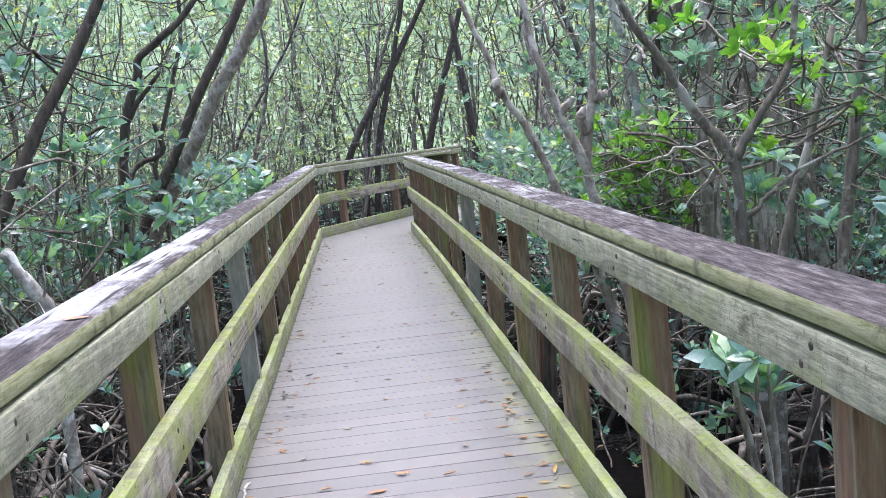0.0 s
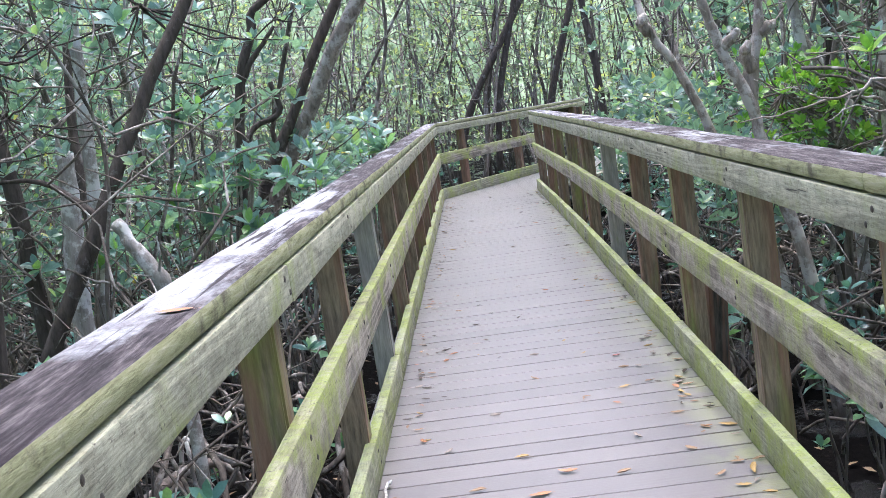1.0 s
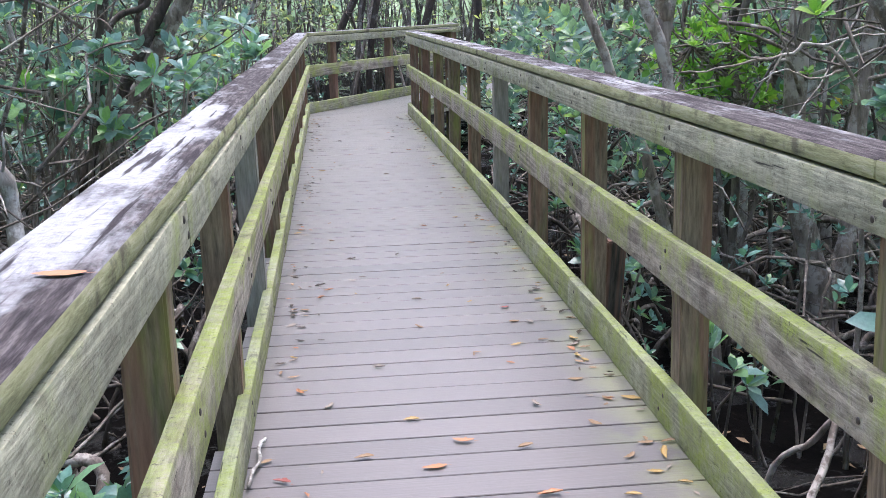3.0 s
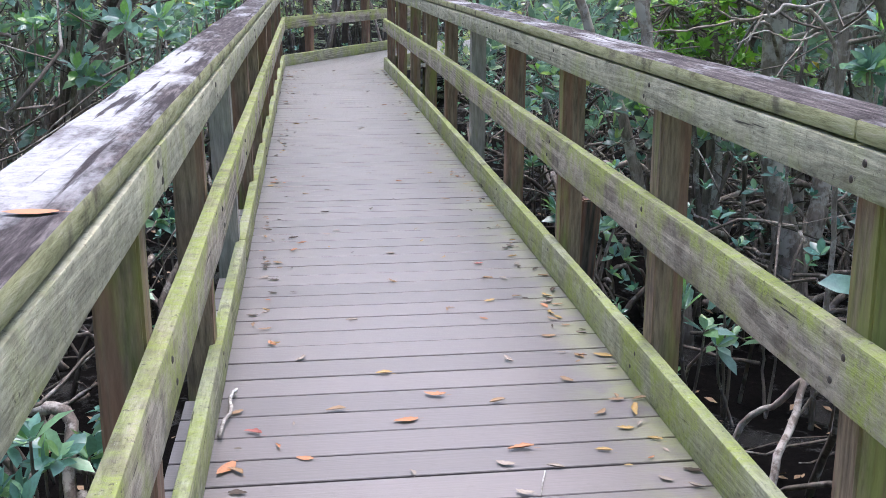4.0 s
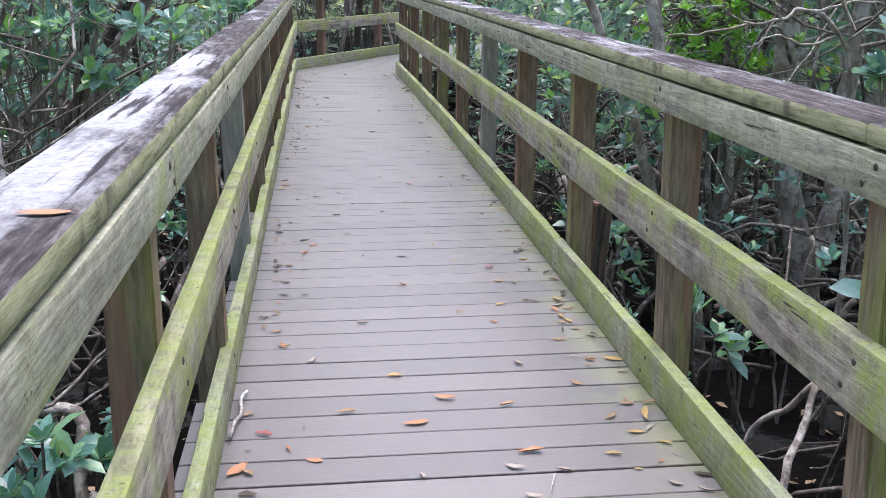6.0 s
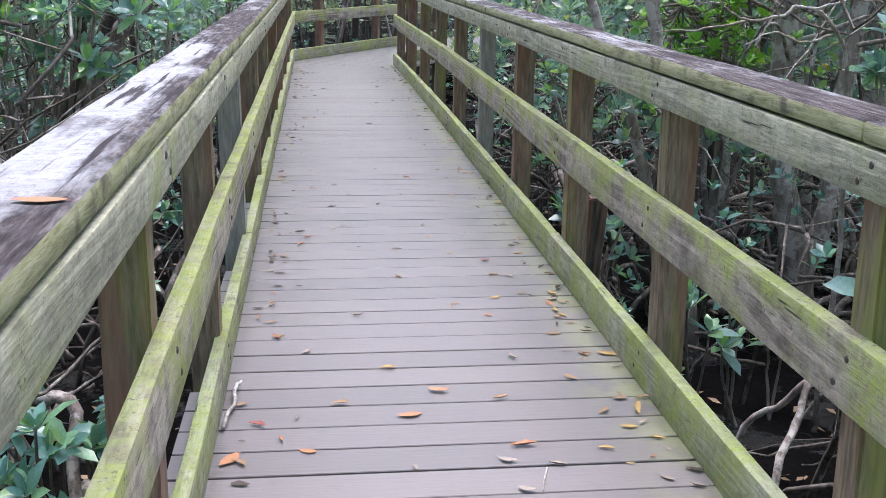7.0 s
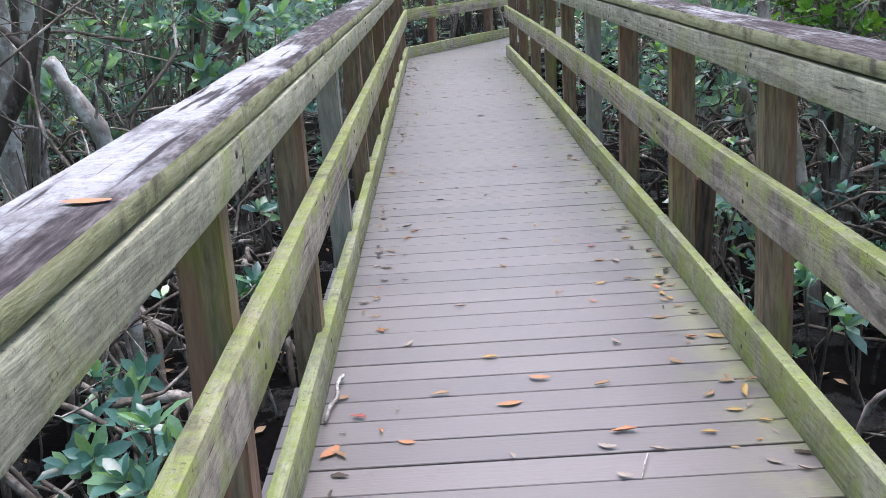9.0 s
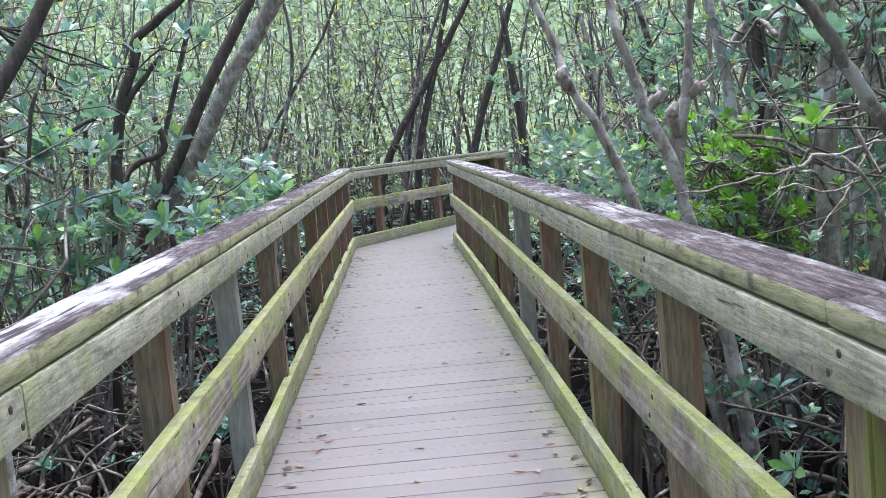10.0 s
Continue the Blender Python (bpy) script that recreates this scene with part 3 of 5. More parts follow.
mangrove("leaning mangrove with knotty burls behind the railing", [
    [(2.28, 2.75, GROUND - 0.05, 0.05), (2.12, 2.72, 0.2, 0.036), (1.97, 2.7, 0.75, 0.031), (1.91, 2.7, 1.05, 0.030), (1.79, 2.7, 1.34, 0.027), (1.70, 2.7, 1.63, 0.023), (1.66, 2.75, 1.88, 0.021), (1.55, 2.9, 2.8, 0.02)],
    [(1.97, 2.85, 0.95, 0.03), (1.98, 2.9, 1.18, 0.042), (2.04, 2.9, 1.40, 0.03), (2.07, 2.9, 1.68, 0.02), (2.1, 2.9, 2.5, 0.012)],
    [(1.99, 2.88, 1.2, 0.035), (1.95, 2.86, 1.29, 0.036), (1.97, 2.85, 1.36, 0.015)],
    [(2.04, 2.9, 1.38, 0.03), (2.10, 2.88, 1.43, 0.03), (2.13, 2.88, 1.44, 0.012)],
    [(1.80, 2.7, 1.33, 0.03), (1.86, 2.68, 1.40, 0.024), (1.88, 2.66, 1.42, 0.008)]],
    bark_brown, [(1.55, 2.9, 2.6), (2.1, 2.9, 2.3)], 40, 0.4, seed=21)
mangrove("slanting grey mangrove with a knotted bend", [
    [(2.35, 3.4, GROUND - 0.05, 0.05), (2.12, 3.5, 0.25, 0.034), (1.91, 3.6, 0.83, 0.029), (1.75, 3.6, 1.23, 0.026), (1.58, 3.6, 1.53, 0.026), (1.53, 3.65, 1.76, 0.021), (1.42, 3.7, 2.05, 0.019), (1.2, 3.9, 2.9, 0.016)],
    [(1.58, 3.6, 1.50, 0.034), (1.55, 3.58, 1.56, 0.038), (1.56, 3.58, 1.61, 0.02)]],
    bark_brown, [(1.3, 3.9, 2.7), (1.6, 3.9, 2.4)], 20, 0.4, seed=22)
mangrove("grey forked mangrove close behind the railing", [
    [(2.26, 0.80, GROUND - 0.05, 0.034), (2.20, 0.78, 0.0, 0.029), (2.15, 0.76, 0.71, 0.025), (2.12, 0.75, 1.07, 0.026), (2.03, 0.75, 1.2, 0.024), (1.96, 0.75, 1.3, 0.021), (1.85, 0.75, 1.5, 0.019), (1.68, 0.75, 1.79, 0.016), (1.5, 0.8, 2.3, 0.012)],
    [(2.13, 0.75, 1.07, 0.024), (2.23, 0.75, 1.23, 0.018), (2.36, 0.75, 1.39, 0.016), (2.41, 0.75, 1.62, 0.013), (2.45, 0.75, 2.2, 0.01)],
    [(2.14, 0.75, 0.82, 0.014), (2.2, 0.74, 0.86, 0.012), (2.28, 0.75, 0.93, 0.01), (2.44, 0.75, 1.02, 0.008), (2.74, 0.75, 1.12, 0.005)],
    [(1.95, 0.75, 1.3, 0.007), (1.96, 0.73, 1.42, 0.005), (1.95, 0.72, 1.5, 0.003)]],
    bark_stem, [(2.2, 0.8, 1.5), (2.5, 0.9, 1.45), (2.65, 0.8, 1.25), (2.1, 0.9, 1.65)], 24, 0.2, leaf=leaf_bright, size=(0.08, 0.12), seed=23)
mangrove("slim grey mangrove leaning over mud", [
    [(2.40, 1.2, GROUND - 0.05, 0.035), (2.45, 1.2, 0.3, 0.03), (2.52, 1.2, 0.72, 0.026), (2.63, 1.2, 1.06, 0.022), (2.8, 1.25, 1.6, 0.014)]],
    bark_stem, [(2.8, 1.25, 1.5)], 14, 0.22, seed=24)
mangrove("upright grey-brown mangrove with a forked foot", [
    [(3.10, 3.24, GROUND - 0.05, 0.10), (3.06, 3.24, -0.5, 0.092), (2.97, 3.24, -0.11, 0.072), (2.86, 3.24, 0.29, 0.066), (2.84, 3.24, 1.06, 0.06), (2.9, 3.24, 2.0, 0.04), (2.95, 3.24, 3.4, 0.035)],
    [(3.06, 3.22, -0.5, 0.072), (3.16, 3.2, -0.2, 0.06), (3.20, 3.24, 0.14, 0.054), (3.22, 3.24, 0.6, 0.05), (3.35, 3.3, 1.8, 0.03)],
    [(2.86, 3.2, 0.75, 0.012), (2.65, 2.9, 0.95, 0.009), (2.4, 2.75, 1.0, 0.006)],
    [(2.86, 3.2, 0.85, 0.014), (3.1, 2.9, 1.0, 0.01), (3.4, 2.7, 1.12, 0.006)]],
    bark_brown, [(2.9, 3.2, 2.7), (3.3, 3.2, 2.2), (3.0, 2.8, 1.3)], 50, 0.4, seed=25)
for k, (x0, y0, x1, z1, r, bk, lab) in enumerate((
        (4.08, 4.5, 3.92, 1.6, 0.075, bark_brown, "upright thick mangrove trunk with grey bark"),
        (4.1, 5.0, 3.98, 1.6, 0.05, bark_pale, "straight pale mangrove stem"),
        (3.78, 5.0, 3.66, 1.6, 0.045, bark_pale, "straight pale mangrove stem"),
        (3.5, 4.2, 3.53, 1.6, 0.045, bark_brown, "upright knobbly mangrove stem"),
        (2.75, 4.0, 2.77, 1.3, 0.045, bark_dark, "dark upright mangrove stem"),
        (2.95, 4.3, 2.58, 2.0, 0.04, bark_pale, "pale slanting mangrove stem"))):
    mangrove(lab, [[(x0 + 0.03, y0, GROUND - 0.05, r * 1.25), (x0, y0, 0.2, r), ((x0 + x1) / 2, y0, 0.8, r * 0.95), (x1, y0, z1, r * 0.85), (2 * x1 - x0, y0 + 0.1, z1 + 1.6, r * 0.6)]],
             bk, [(x1, y0, z1 + 0.9), (x1 + 0.2, y0 - 0.3, z1 + 0.3)], 26, 0.4, seed=30 + k)
mangrove("low bright green mangrove bush behind the railing", [
    [(2.5, 3.2, GROUND - 0.05, 0.02), (2.45, 3.25, 0.1, 0.016), (2.4, 3.3, 0.6, 0.013), (2.35, 3.3, 1.0, 0.008)],
    [(2.5, 3.25, -0.3, 0.014), (2.7, 3.3, 0.3, 0.011), (2.75, 3.3, 0.7, 0.007)]],
    bark_stem, [(2.38, 3.3, 0.95), (2.25, 3.25, 1.05), (2.6, 3.3, 0.72), (2.35, 3.2, 0.7), (2.5, 3.2, 1.1)], 150, 0.17, leaf=leaf_bright, size=(0.05, 0.085), seed=41)

# far stems seen over the end of the straight
for k, (a, b, c, r) in enumerate((
        ((0.1, 13.6, GROUND), (0.36, 13.5, 0.83), (1.3, 13.5, 2.4), 0.06),
        ((0.75, 13.5, GROUND), (0.89, 13.5, 0.95), (1.3, 13.5, 2.5), 0.05),
        ((0.6, 14.3, GROUND), (0.72, 14.3, 0.9), (0.95, 14.3, 2.0), 0.04),
        ((1.6, 15.6, GROUND), (1.85, 15.5, 1.01), (2.35, 15.5, 2.5), 0.065),
        ((2.4, 12.6, GROUND), (2.33, 12.5, 1.24), (2.25, 12.5, 2.1), 0.06))):
    top = tuple(2 * q - p for p, q in zip(b, c))
    mangrove("dark slanting mangrove trunk beyond the bend", [[(*a, r * 1.1), (*b, r), (*c, r * 0.85), (*top, r * 0.5)]], bark_dark, [top, c], 18, 0.7, leaf=leaf_far, size=(0.08, 0.12), seed=50 + k)


# ---- thicket of thin stems, roots and foliage ----
def thicket():
    rng = random.Random(7)
    stems, twigs, leaf_c, far_c = [], [], [], []

    def stem(x, y, r, h):
        lean = rng.gauss(0, 0.2), rng.gauss(0, 0.2)
        pts = []
        for k in range(6):
            t = k / 5
            pts.append((x + lean[0] * h * t + rng.gauss(0, 0.06) * t * 3, y + lean[1] * h * t + rng.gauss(0, 0.06) * t * 3, GROUND - 0.05 + (h - GROUND) * t, r * (1 - 0.6 * t)))
        return pts

    placed, saplings = 0, 0
    while placed < 1250:
        y = rng.uniform(-3.0, 26.0) if rng.random() < 0.85 else rng.uniform(14, 40)
        x = rng.uniform(-16, 17)
        if abs(x - 0.6) > 3.5 + 0.75 * (y + 4):
            continue
        if not off_walk(x, y, 0.55 if y > 6 else 1.0):
            continue
        placed += 1
        r = rng.choice((0.010, 0.012, 0.014, 0.017, 0.022, 0.03, 0.045))
        h = rng.uniform(1.8, 3.0 + 0.14 * (y + 4))
        p = stem(x, y, r, h)
        if abs(p[-1][0] - 0.6) < 1.0 and p[-1][1] < 9:
            continue
        own = []
        for _ in range(rng.randint(3, 8)):
            k = rng.randint(1, 5)
            b = p[k]
            a = rng.uniform(0, 6.28)
            ln = rng.uniform(0.2, 0.8)
            e = (b[0] + math.cos(a) * ln, b[1] + math.sin(a) * ln, b[2] + rng.uniform(-0.15, 0.55))
            if not off_walk(e[0], e[1], 0.25):
                continue
            m = ((b[0] + e[0]) / 2 + rng.gauss(0, 0.07), (b[1] + e[1]) / 2 + rng.gauss(0, 0.07), (b[2] + e[2]) / 2 + rng.gauss(0, 0.08))
            own.append([(*b[:3], 0.008), (*m, 0.006), (*e, 0.003)])
        if y < 8.5 and saplings < 110:
            saplings += 1
            mangrove(rng.choice(("thin grey mangrove stem among roots", "slim upright mangrove sapling in the thicket", "crooked thin mangrove stem with sparse leaves")),
                     [p] + [[(*q[:3], q[3]) for q in o] for o in own[:3]], rng.choice((bark_stem, bark_stem, bark_pale, bark_brown)), [o[-1][:3] for o in own] or [p[-1][:3]], 14, 0.16, seed=500 + saplings, sides=6)
        else:
            stems.append(p)
            twigs += own
    v, f = tubes(stems, 6)
    tagged(new("mangrove_stems", mesh_from("mangrove_stems", v, f, bark_stem, True)), "dense thicket of thin grey mangrove stems", "stems", kind="stuff")
    v, f = tubes(twigs, 4)
    tagged(new("mangrove_twigs", mesh_from("mangrove_twigs", v, f, bark_root, True)), "thin bare twigs among the mangrove stems", "twigs", kind="stuff")

    def fill(n, y0, y1, z0, z1, wide, margin, clump):
        out = []
        while len(out) < n:
            y = rng.uniform(y0, y1)
            x = rng.uniform(-1, 1) * (wide + 0.62 * (y + 4)) + 0.6
            z = rng.uniform(z0, z1)
            if not off_walk(x, y, margin):
                continue
            if -2.6 < x < -0.3 and y < 4.9 and z < 1.7 and wide < 2 and rng.random() < 0.85:
                continue
            if z > 2.0 and (abs(x - 0.6) < 4.0 and y < 11.5 or z > 2.9 and y < 15) and rng.random() < 0.9:
                continue
            if z > 1.15 and abs(x - 0.6) < 2.2 and 3.0 < y < 11.5 and rng.random() < 0.85:
                continue
            if z < 0.45 and (1.3 < x < 3.6 and 0.2 < y < 4.6 or -1.6 < x < -0.1 and -0.6 < y < 3.0) and rng.random() < 0.62:
                continue
            if z > 1.5 + 0.21 * (y + 4) or noise.noise(Vector((x * 0.8, y * 0.8, z * 1.1))) < clump:
                continue
            out.append((x, y, z))
        return out

    low = fill(5200, -2.5, 14, GROUND + 0.1, 0.3, 1.0, 0.45, -0.05)
    pos, way, up, ln, wd = rosettes(rng, low, (5, 8), (0.05, 0.085))
    tagged(new("mangrove_seedlings", leaves_mesh("mangrove_seedlings", pos, way, up, ln, wd, leaf_low)), "low glossy mangrove shoots over the mud", "shoots", kind="stuff")
    close = []
    while len(close) < 520:
        y, z = rng.uniform(-0.5, 5.0), rng.uniform(0.5, 3.2)
        x = rng.choice((-1, 1)) * rng.uniform(1.75, 4.2) + 0.6
        if x < 0 and y > 1.2 and z < 1.75 or x > 0 and z < 1.2 and y > 1.0:
            continue
        if noise.noise(Vector((x * 1.4, y * 1.4, z * 1.6))) > 0.12:
            close.append((x, y, z))
    pos, way, up, ln, wd = rosettes(rng, close, (7, 11), (0.095, 0.14))
    tagged(new("mangrove_foliage", leaves_mesh("mangrove_foliage", pos, way, up, ln, wd, leaf_whorl)), "broad glossy mangrove leaves close to the walk", "foliage", kind="stuff")
    v, f = tubes([smooth_path([(p[0] + rng.gauss(0, 0.15), p[1] + rng.gauss(0, 0.15), p[2] - rng.uniform(0.2, 0.5), 0.006), (p[0] + rng.gauss(0, 0.05), p[1] + rng.gauss(0, 0.05), p[2] - 0.15, 0.005), (*p, 0.003)], 2, 0.01, rng) for p in close], 4)
    tagged(new("mangrove_twigs", mesh_from("mangrove_twigs", v, f, bark_root, True)), "thin leafy twigs close to the walk", "twigs", kind="stuff")
    nearc = fill(6500, 3.2, 10.5, 0.1, 4.8, 1.0, 0.5, 0.10)
    pos, way, up, ln, wd = rosettes(rng, nearc, (6, 10), (0.085, 0.13))
    tagged(new("mangrove_foliage", leaves_mesh("mangrove_foliage", pos, way, up, ln, wd, leaf_near)), "clumped green mangrove leaves of the nearer thicket", "foliage", kind="stuff")
    midc = fill(20000, 9.0, 22, 0.0, 7.5, 1.5, 0.5, -0.03)
    pos, way, up, ln, wd = rosettes(rng, midc, (4, 7), (0.08, 0.13))
    tagged(new("mangrove_foliage", leaves_mesh("mangrove_foliage", pos, way, up, ln, wd, leaf_far, True)), "pale green mangrove leaves deeper in the thicket", "foliage", kind="stuff")
    # out-of-view crowns, added to block sky light over the thicket
    crowns = []
    while len(crowns) < 800:
        x, y, z = rng.uniform(-8.5, 9.5), rng.uniform(-6, 3.5), rng.uniform(3.4, 5.6)
        if abs(x - 0.6) > 2.5 and noise.noise(Vector((x * 0.7, y * 0.7, z * 0.9))) > -0.1:
            crowns.append((x, y, z))
    pos, way, up, ln, wd = rosettes(rng, crowns, (7, 10), (0.24, 0.34))
    tagged(new("mangrove_shade_canopy", leaves_mesh("mangrove_shade_canopy", pos, way, up, ln, wd, leaf_far, True)), "unseen leafy mangrove crowns, added to shade both sides", "canopy", kind="stuff")
    farc = fill(15000, 20, 46, -0.3, 13, 2.5, 0.5, -0.1)
    pos, way, up, ln, wd = rosettes(rng, farc, (3, 5), (0.16, 0.26))
    tagged(new("mangrove_foliage", leaves_mesh("mangrove_foliage", pos, way, up, ln, wd * 1.3, leaf_far, True)), "distant light green mangrove canopy", "foliage", kind="stuff")


thicket()


def bare_tangle():
    """Crooked grey twigs and hanging roots that fill the gaps between the stems."""
    rng = random.Random(23)
    runs = []
    while len(runs) < 3600:
        y = rng.uniform(0.8, 13)
        x = rng.uniform(-1, 1) * (1.6 + 0.62 * (y + 3.5)) + 0.6
        z = GROUND + 0.15 + abs(rng.gauss(0, 1.15))
        if not off_walk(x, y, 0.65) or z > 3.4:
            continue
        if z < 0.9 and 1.3 < x < 3.6 and y < 3.6 and rng.random() < 0.75:
            continue
        a, ln = rng.uniform(0, 6.28), rng.uniform(0.25, 1.0)
        climb = rng.uniform(-0.5, 0.9)
        p, r = [], rng.choice((0.004, 0.005, 0.006, 0.008, 0.011))
        for k in range(4):
            t = k / 3
            p.append((x + math.cos(a) * ln * t + rng.gauss(0, 0.05), y + math.sin(a) * ln * t + rng.gauss(0, 0.05), z + climb * ln * t + rng.gauss(0, 0.05), r * (1 - 0.6 * t)))
        if all(off_walk(q[0], q[1], 0.3) for q in p):
            runs.append(smooth_path(p, 2, 0.006, rng))
    v, f = tubes(runs, 4)
    tagged(new("bare_twigs", mesh_from("bare_twigs", v, f, bark_stem, True)), "tangle of bare grey twigs between the stems", "twigs", kind="stuff")


bare_tangle()


def root_tangle():
    """Arching prop roots all over the mud."""
    rng = random.Random(19)
    arcs = []
    while len(arcs) < 2300:
        y = rng.uniform(-2.5, 13) if rng.random() < 0.8 else rng.uniform(-2, 6)
        x = rng.uniform(-1, 1) * (2.0 + 0.6 * (y + 4)) + 0.6
        a = rng.uniform(0, 6.28)
        d = rng.uniform(0.3, 1.1)
        ex, ey = x + math.cos(a) * d, y + math.sin(a) * d
        if not (off_walk(x, y, 0.3) and off_walk(ex, ey, 0.3) and off_walk((x + ex) / 2, (y + ey) / 2, 0.3)):
            continue
        if 1.2 < x < 2.8 and -0.8 < y < 1.9 and rng.random() < 0.93 or -1.2 < x < -0.2 and -0.5 < y < 1.6 and rng.random() < 0.7:
            continue
        h = rng.uniform(0.15, 0.75)
        r = rng.choice((0.006, 0.008, 0.010, 0.013, 0.018))
        p = [(x, y, GROUND + h, r * 1.1)]
        for t in (0.3, 0.6, 0.85, 1.0):
            p.append((x + (ex - x) * t + rng.gauss(0, 0.03), y + (ey - y) * t + rng.gauss(0, 0.03), GROUND + h * (1 - t ** 2.2) + rng.gauss(0, 0.025) * (t < 1) - 0.06 * (t == 1), r))
        arcs.append(smooth_path(p, 2, 0.004, rng))
    v, f = tubes(arcs, 5)
    tagged(new("prop_roots", mesh_from("prop_roots", v, f, bark_root, True)), "tangle of pale arching mangrove prop roots in mud", "roots", kind="stuff")
    litter_pos = []
    while len(litter_pos) < 1500:
        y = rng.uniform(-2.5, 9)
        x = rng.uniform(-1, 1) * (1.5 + 0.5 * (y + 4)) + 0.6
        if off_walk(x, y, -0.1):
            litter_pos.append((x, y, GROUND + 0.1 * noise.noise(Vector((x * 0.9, y * 0.9, 0))) + 0.02))
    pos = np.array(litter_pos)
    way = np.array([(rng.uniform(-1, 1), rng.uniform(-1, 1), rng.uniform(-0.1, 0.3)) for _ in pos])
    up = np.array([(rng.gauss(0, 0.2), rng.gauss(0, 0.2), 1) for _ in pos])
    ln = np.array([rng.uniform(0.03, 0.08) for _ in pos])
    tagged(new("leaf_litter", leaves_mesh("leaf_litter", pos, way, up, ln, ln * 0.45, litter["tan"], True)), "brown fallen leaves lying on the mud", "leaf litter", kind="stuff")


root_tangle()


def prop_root(label, paths, seed, bark=None):
    rng = random.Random(seed)
    v, f = tubes([smooth_path(p, 4, 0.004, rng) for p in paths], 8)
    o = Vector(paths[0][0][:3])
    me = mesh_from("prop_root", [Vector(q) - o for q in v], f, bark or bark_brown, True)
    ob = new("prop_root", me)
    ob.location = o
    return tagged(ob, label, "root", group="prop roots")


prop_root("pale slanting prop root over dark mud", [[(2.70, 4.4, -0.85, 0.022), (2.80, 4.4, -0.47, 0.026), (3.04, 4.4, -0.38, 0.027), (3.30, 4.4, -0.31, 0.026), (3.46, 4.4, -0.45, 0.024), (3.55, 4.4, -0.85, 0.022)]], 1)
prop_root("grey crooked prop root standing in mud", [[(2.98, 4.2, -0.85, 0.02), (3.04, 4.2, -0.54, 0.022), (3.11, 4.2, -0.42, 0.024), (3.20, 4.2, -0.36, 0.024), (3.28, 4.2, -0.37, 0.022), (3.42, 4.2, -0.58, 0.02), (3.5, 4.2, -0.85, 0.02)]], 2)
prop_root("brown forked prop root standing in mud", [[(2.30, 1.0, -0.19, 0.011), (2.045, 0.95, -0.20, 0.013), (1.98, 1.0, -0.31, 0.013), (1.88, 1.1, -0.45, 0.013), (1.80, 1.15, -0.84, 0.013)], [(2.045, 0.95, -0.20, 0.014), (1.957, 0.85, -0.33, 0.015), (1.833, 0.70, -0.44, 0.015), (1.74, 0.58, -0.84, 0.015)]], 3)
prop_root("pale arching prop root beside a forked trunk", [[(3.05, 3.6, -0.30, 0.02), (3.19, 3.8, -0.11, 0.021), (3.45, 3.8, -0.16, 0.021), (3.59, 3.8, -0.24, 0.02), (3.67, 3.8, -0.49, 0.02), (3.7, 3.8, -0.85, 0.02)]], 4)
prop_root("thin grey prop root looping out of mud", [[(2.17, 4.6, -0.88, 0.018), (2.27, 4.6, -0.62, 0.019), (2.38, 4.6, -0.52, 0.02), (2.53, 4.6, -0.49, 0.018), (2.68, 4.6, -0.85, 0.016)]], 8)
prop_root("thin grey prop root looping out of mud", [[(2.15, 4.8, -0.85, 0.018), (2.28, 4.8, -0.22, 0.019), (2.43, 4.8, -0.19, 0.02), (2.59, 4.8, -0.18, 0.02), (2.72, 4.8, -0.35, 0.018), (2.8, 4.8, -0.85, 0.016)]], 9)
prop_root("low brown prop root beside a forked trunk", [[(3.10, 3.0, -0.86, 0.02), (3.24, 3.0, -0.63, 0.022), (3.41, 3.0, -0.57, 0.022), (3.55, 3.0, -0.66, 0.02), (3.62, 3.0, -0.86, 0.02)]], 10)
prop_root("bleached looping prop root over mud", [[(-1.30, 2.45, -0.86, 0.012), (-1.23, 2.35, -0.30, 0.013), (-1.10, 2.3, -0.34, 0.014), (-0.96, 2.3, -0.42, 0.015), (-1.02, 2.3, -0.54, 0.014), (-1.28, 2.3, -0.70, 0.014), (-1.55, 2.3, -0.86, 0.013)]], 5, bark_pale)
prop_root("thin bleached dead stick leaning in mud", [[(-1.16, 2.22, -0.25, 0.011), (-1.14, 2.2, -0.55, 0.011), (-1.09, 2.18, -0.86, 0.01)]], 7, bark_pale)
prop_root("grey bent prop roots with bulging joint", [[(-1.7, 1.4, -0.84, 0.024), (-1.46, 1.65, -0.52, 0.026), (-1.33, 2.07, -0.45, 0.026), (-1.16, 2.6, -0.5, 0.026), (-1.0, 2.9, -0.84, 0.024)], [(-0.55, 0.9, -0.84, 0.02), (-0.6, 1.05, -0.5, 0.022), (-0.62, 1.2, -0.3, 0.026), (-0.9, 1.25, -0.32, 0.02)]], 6)


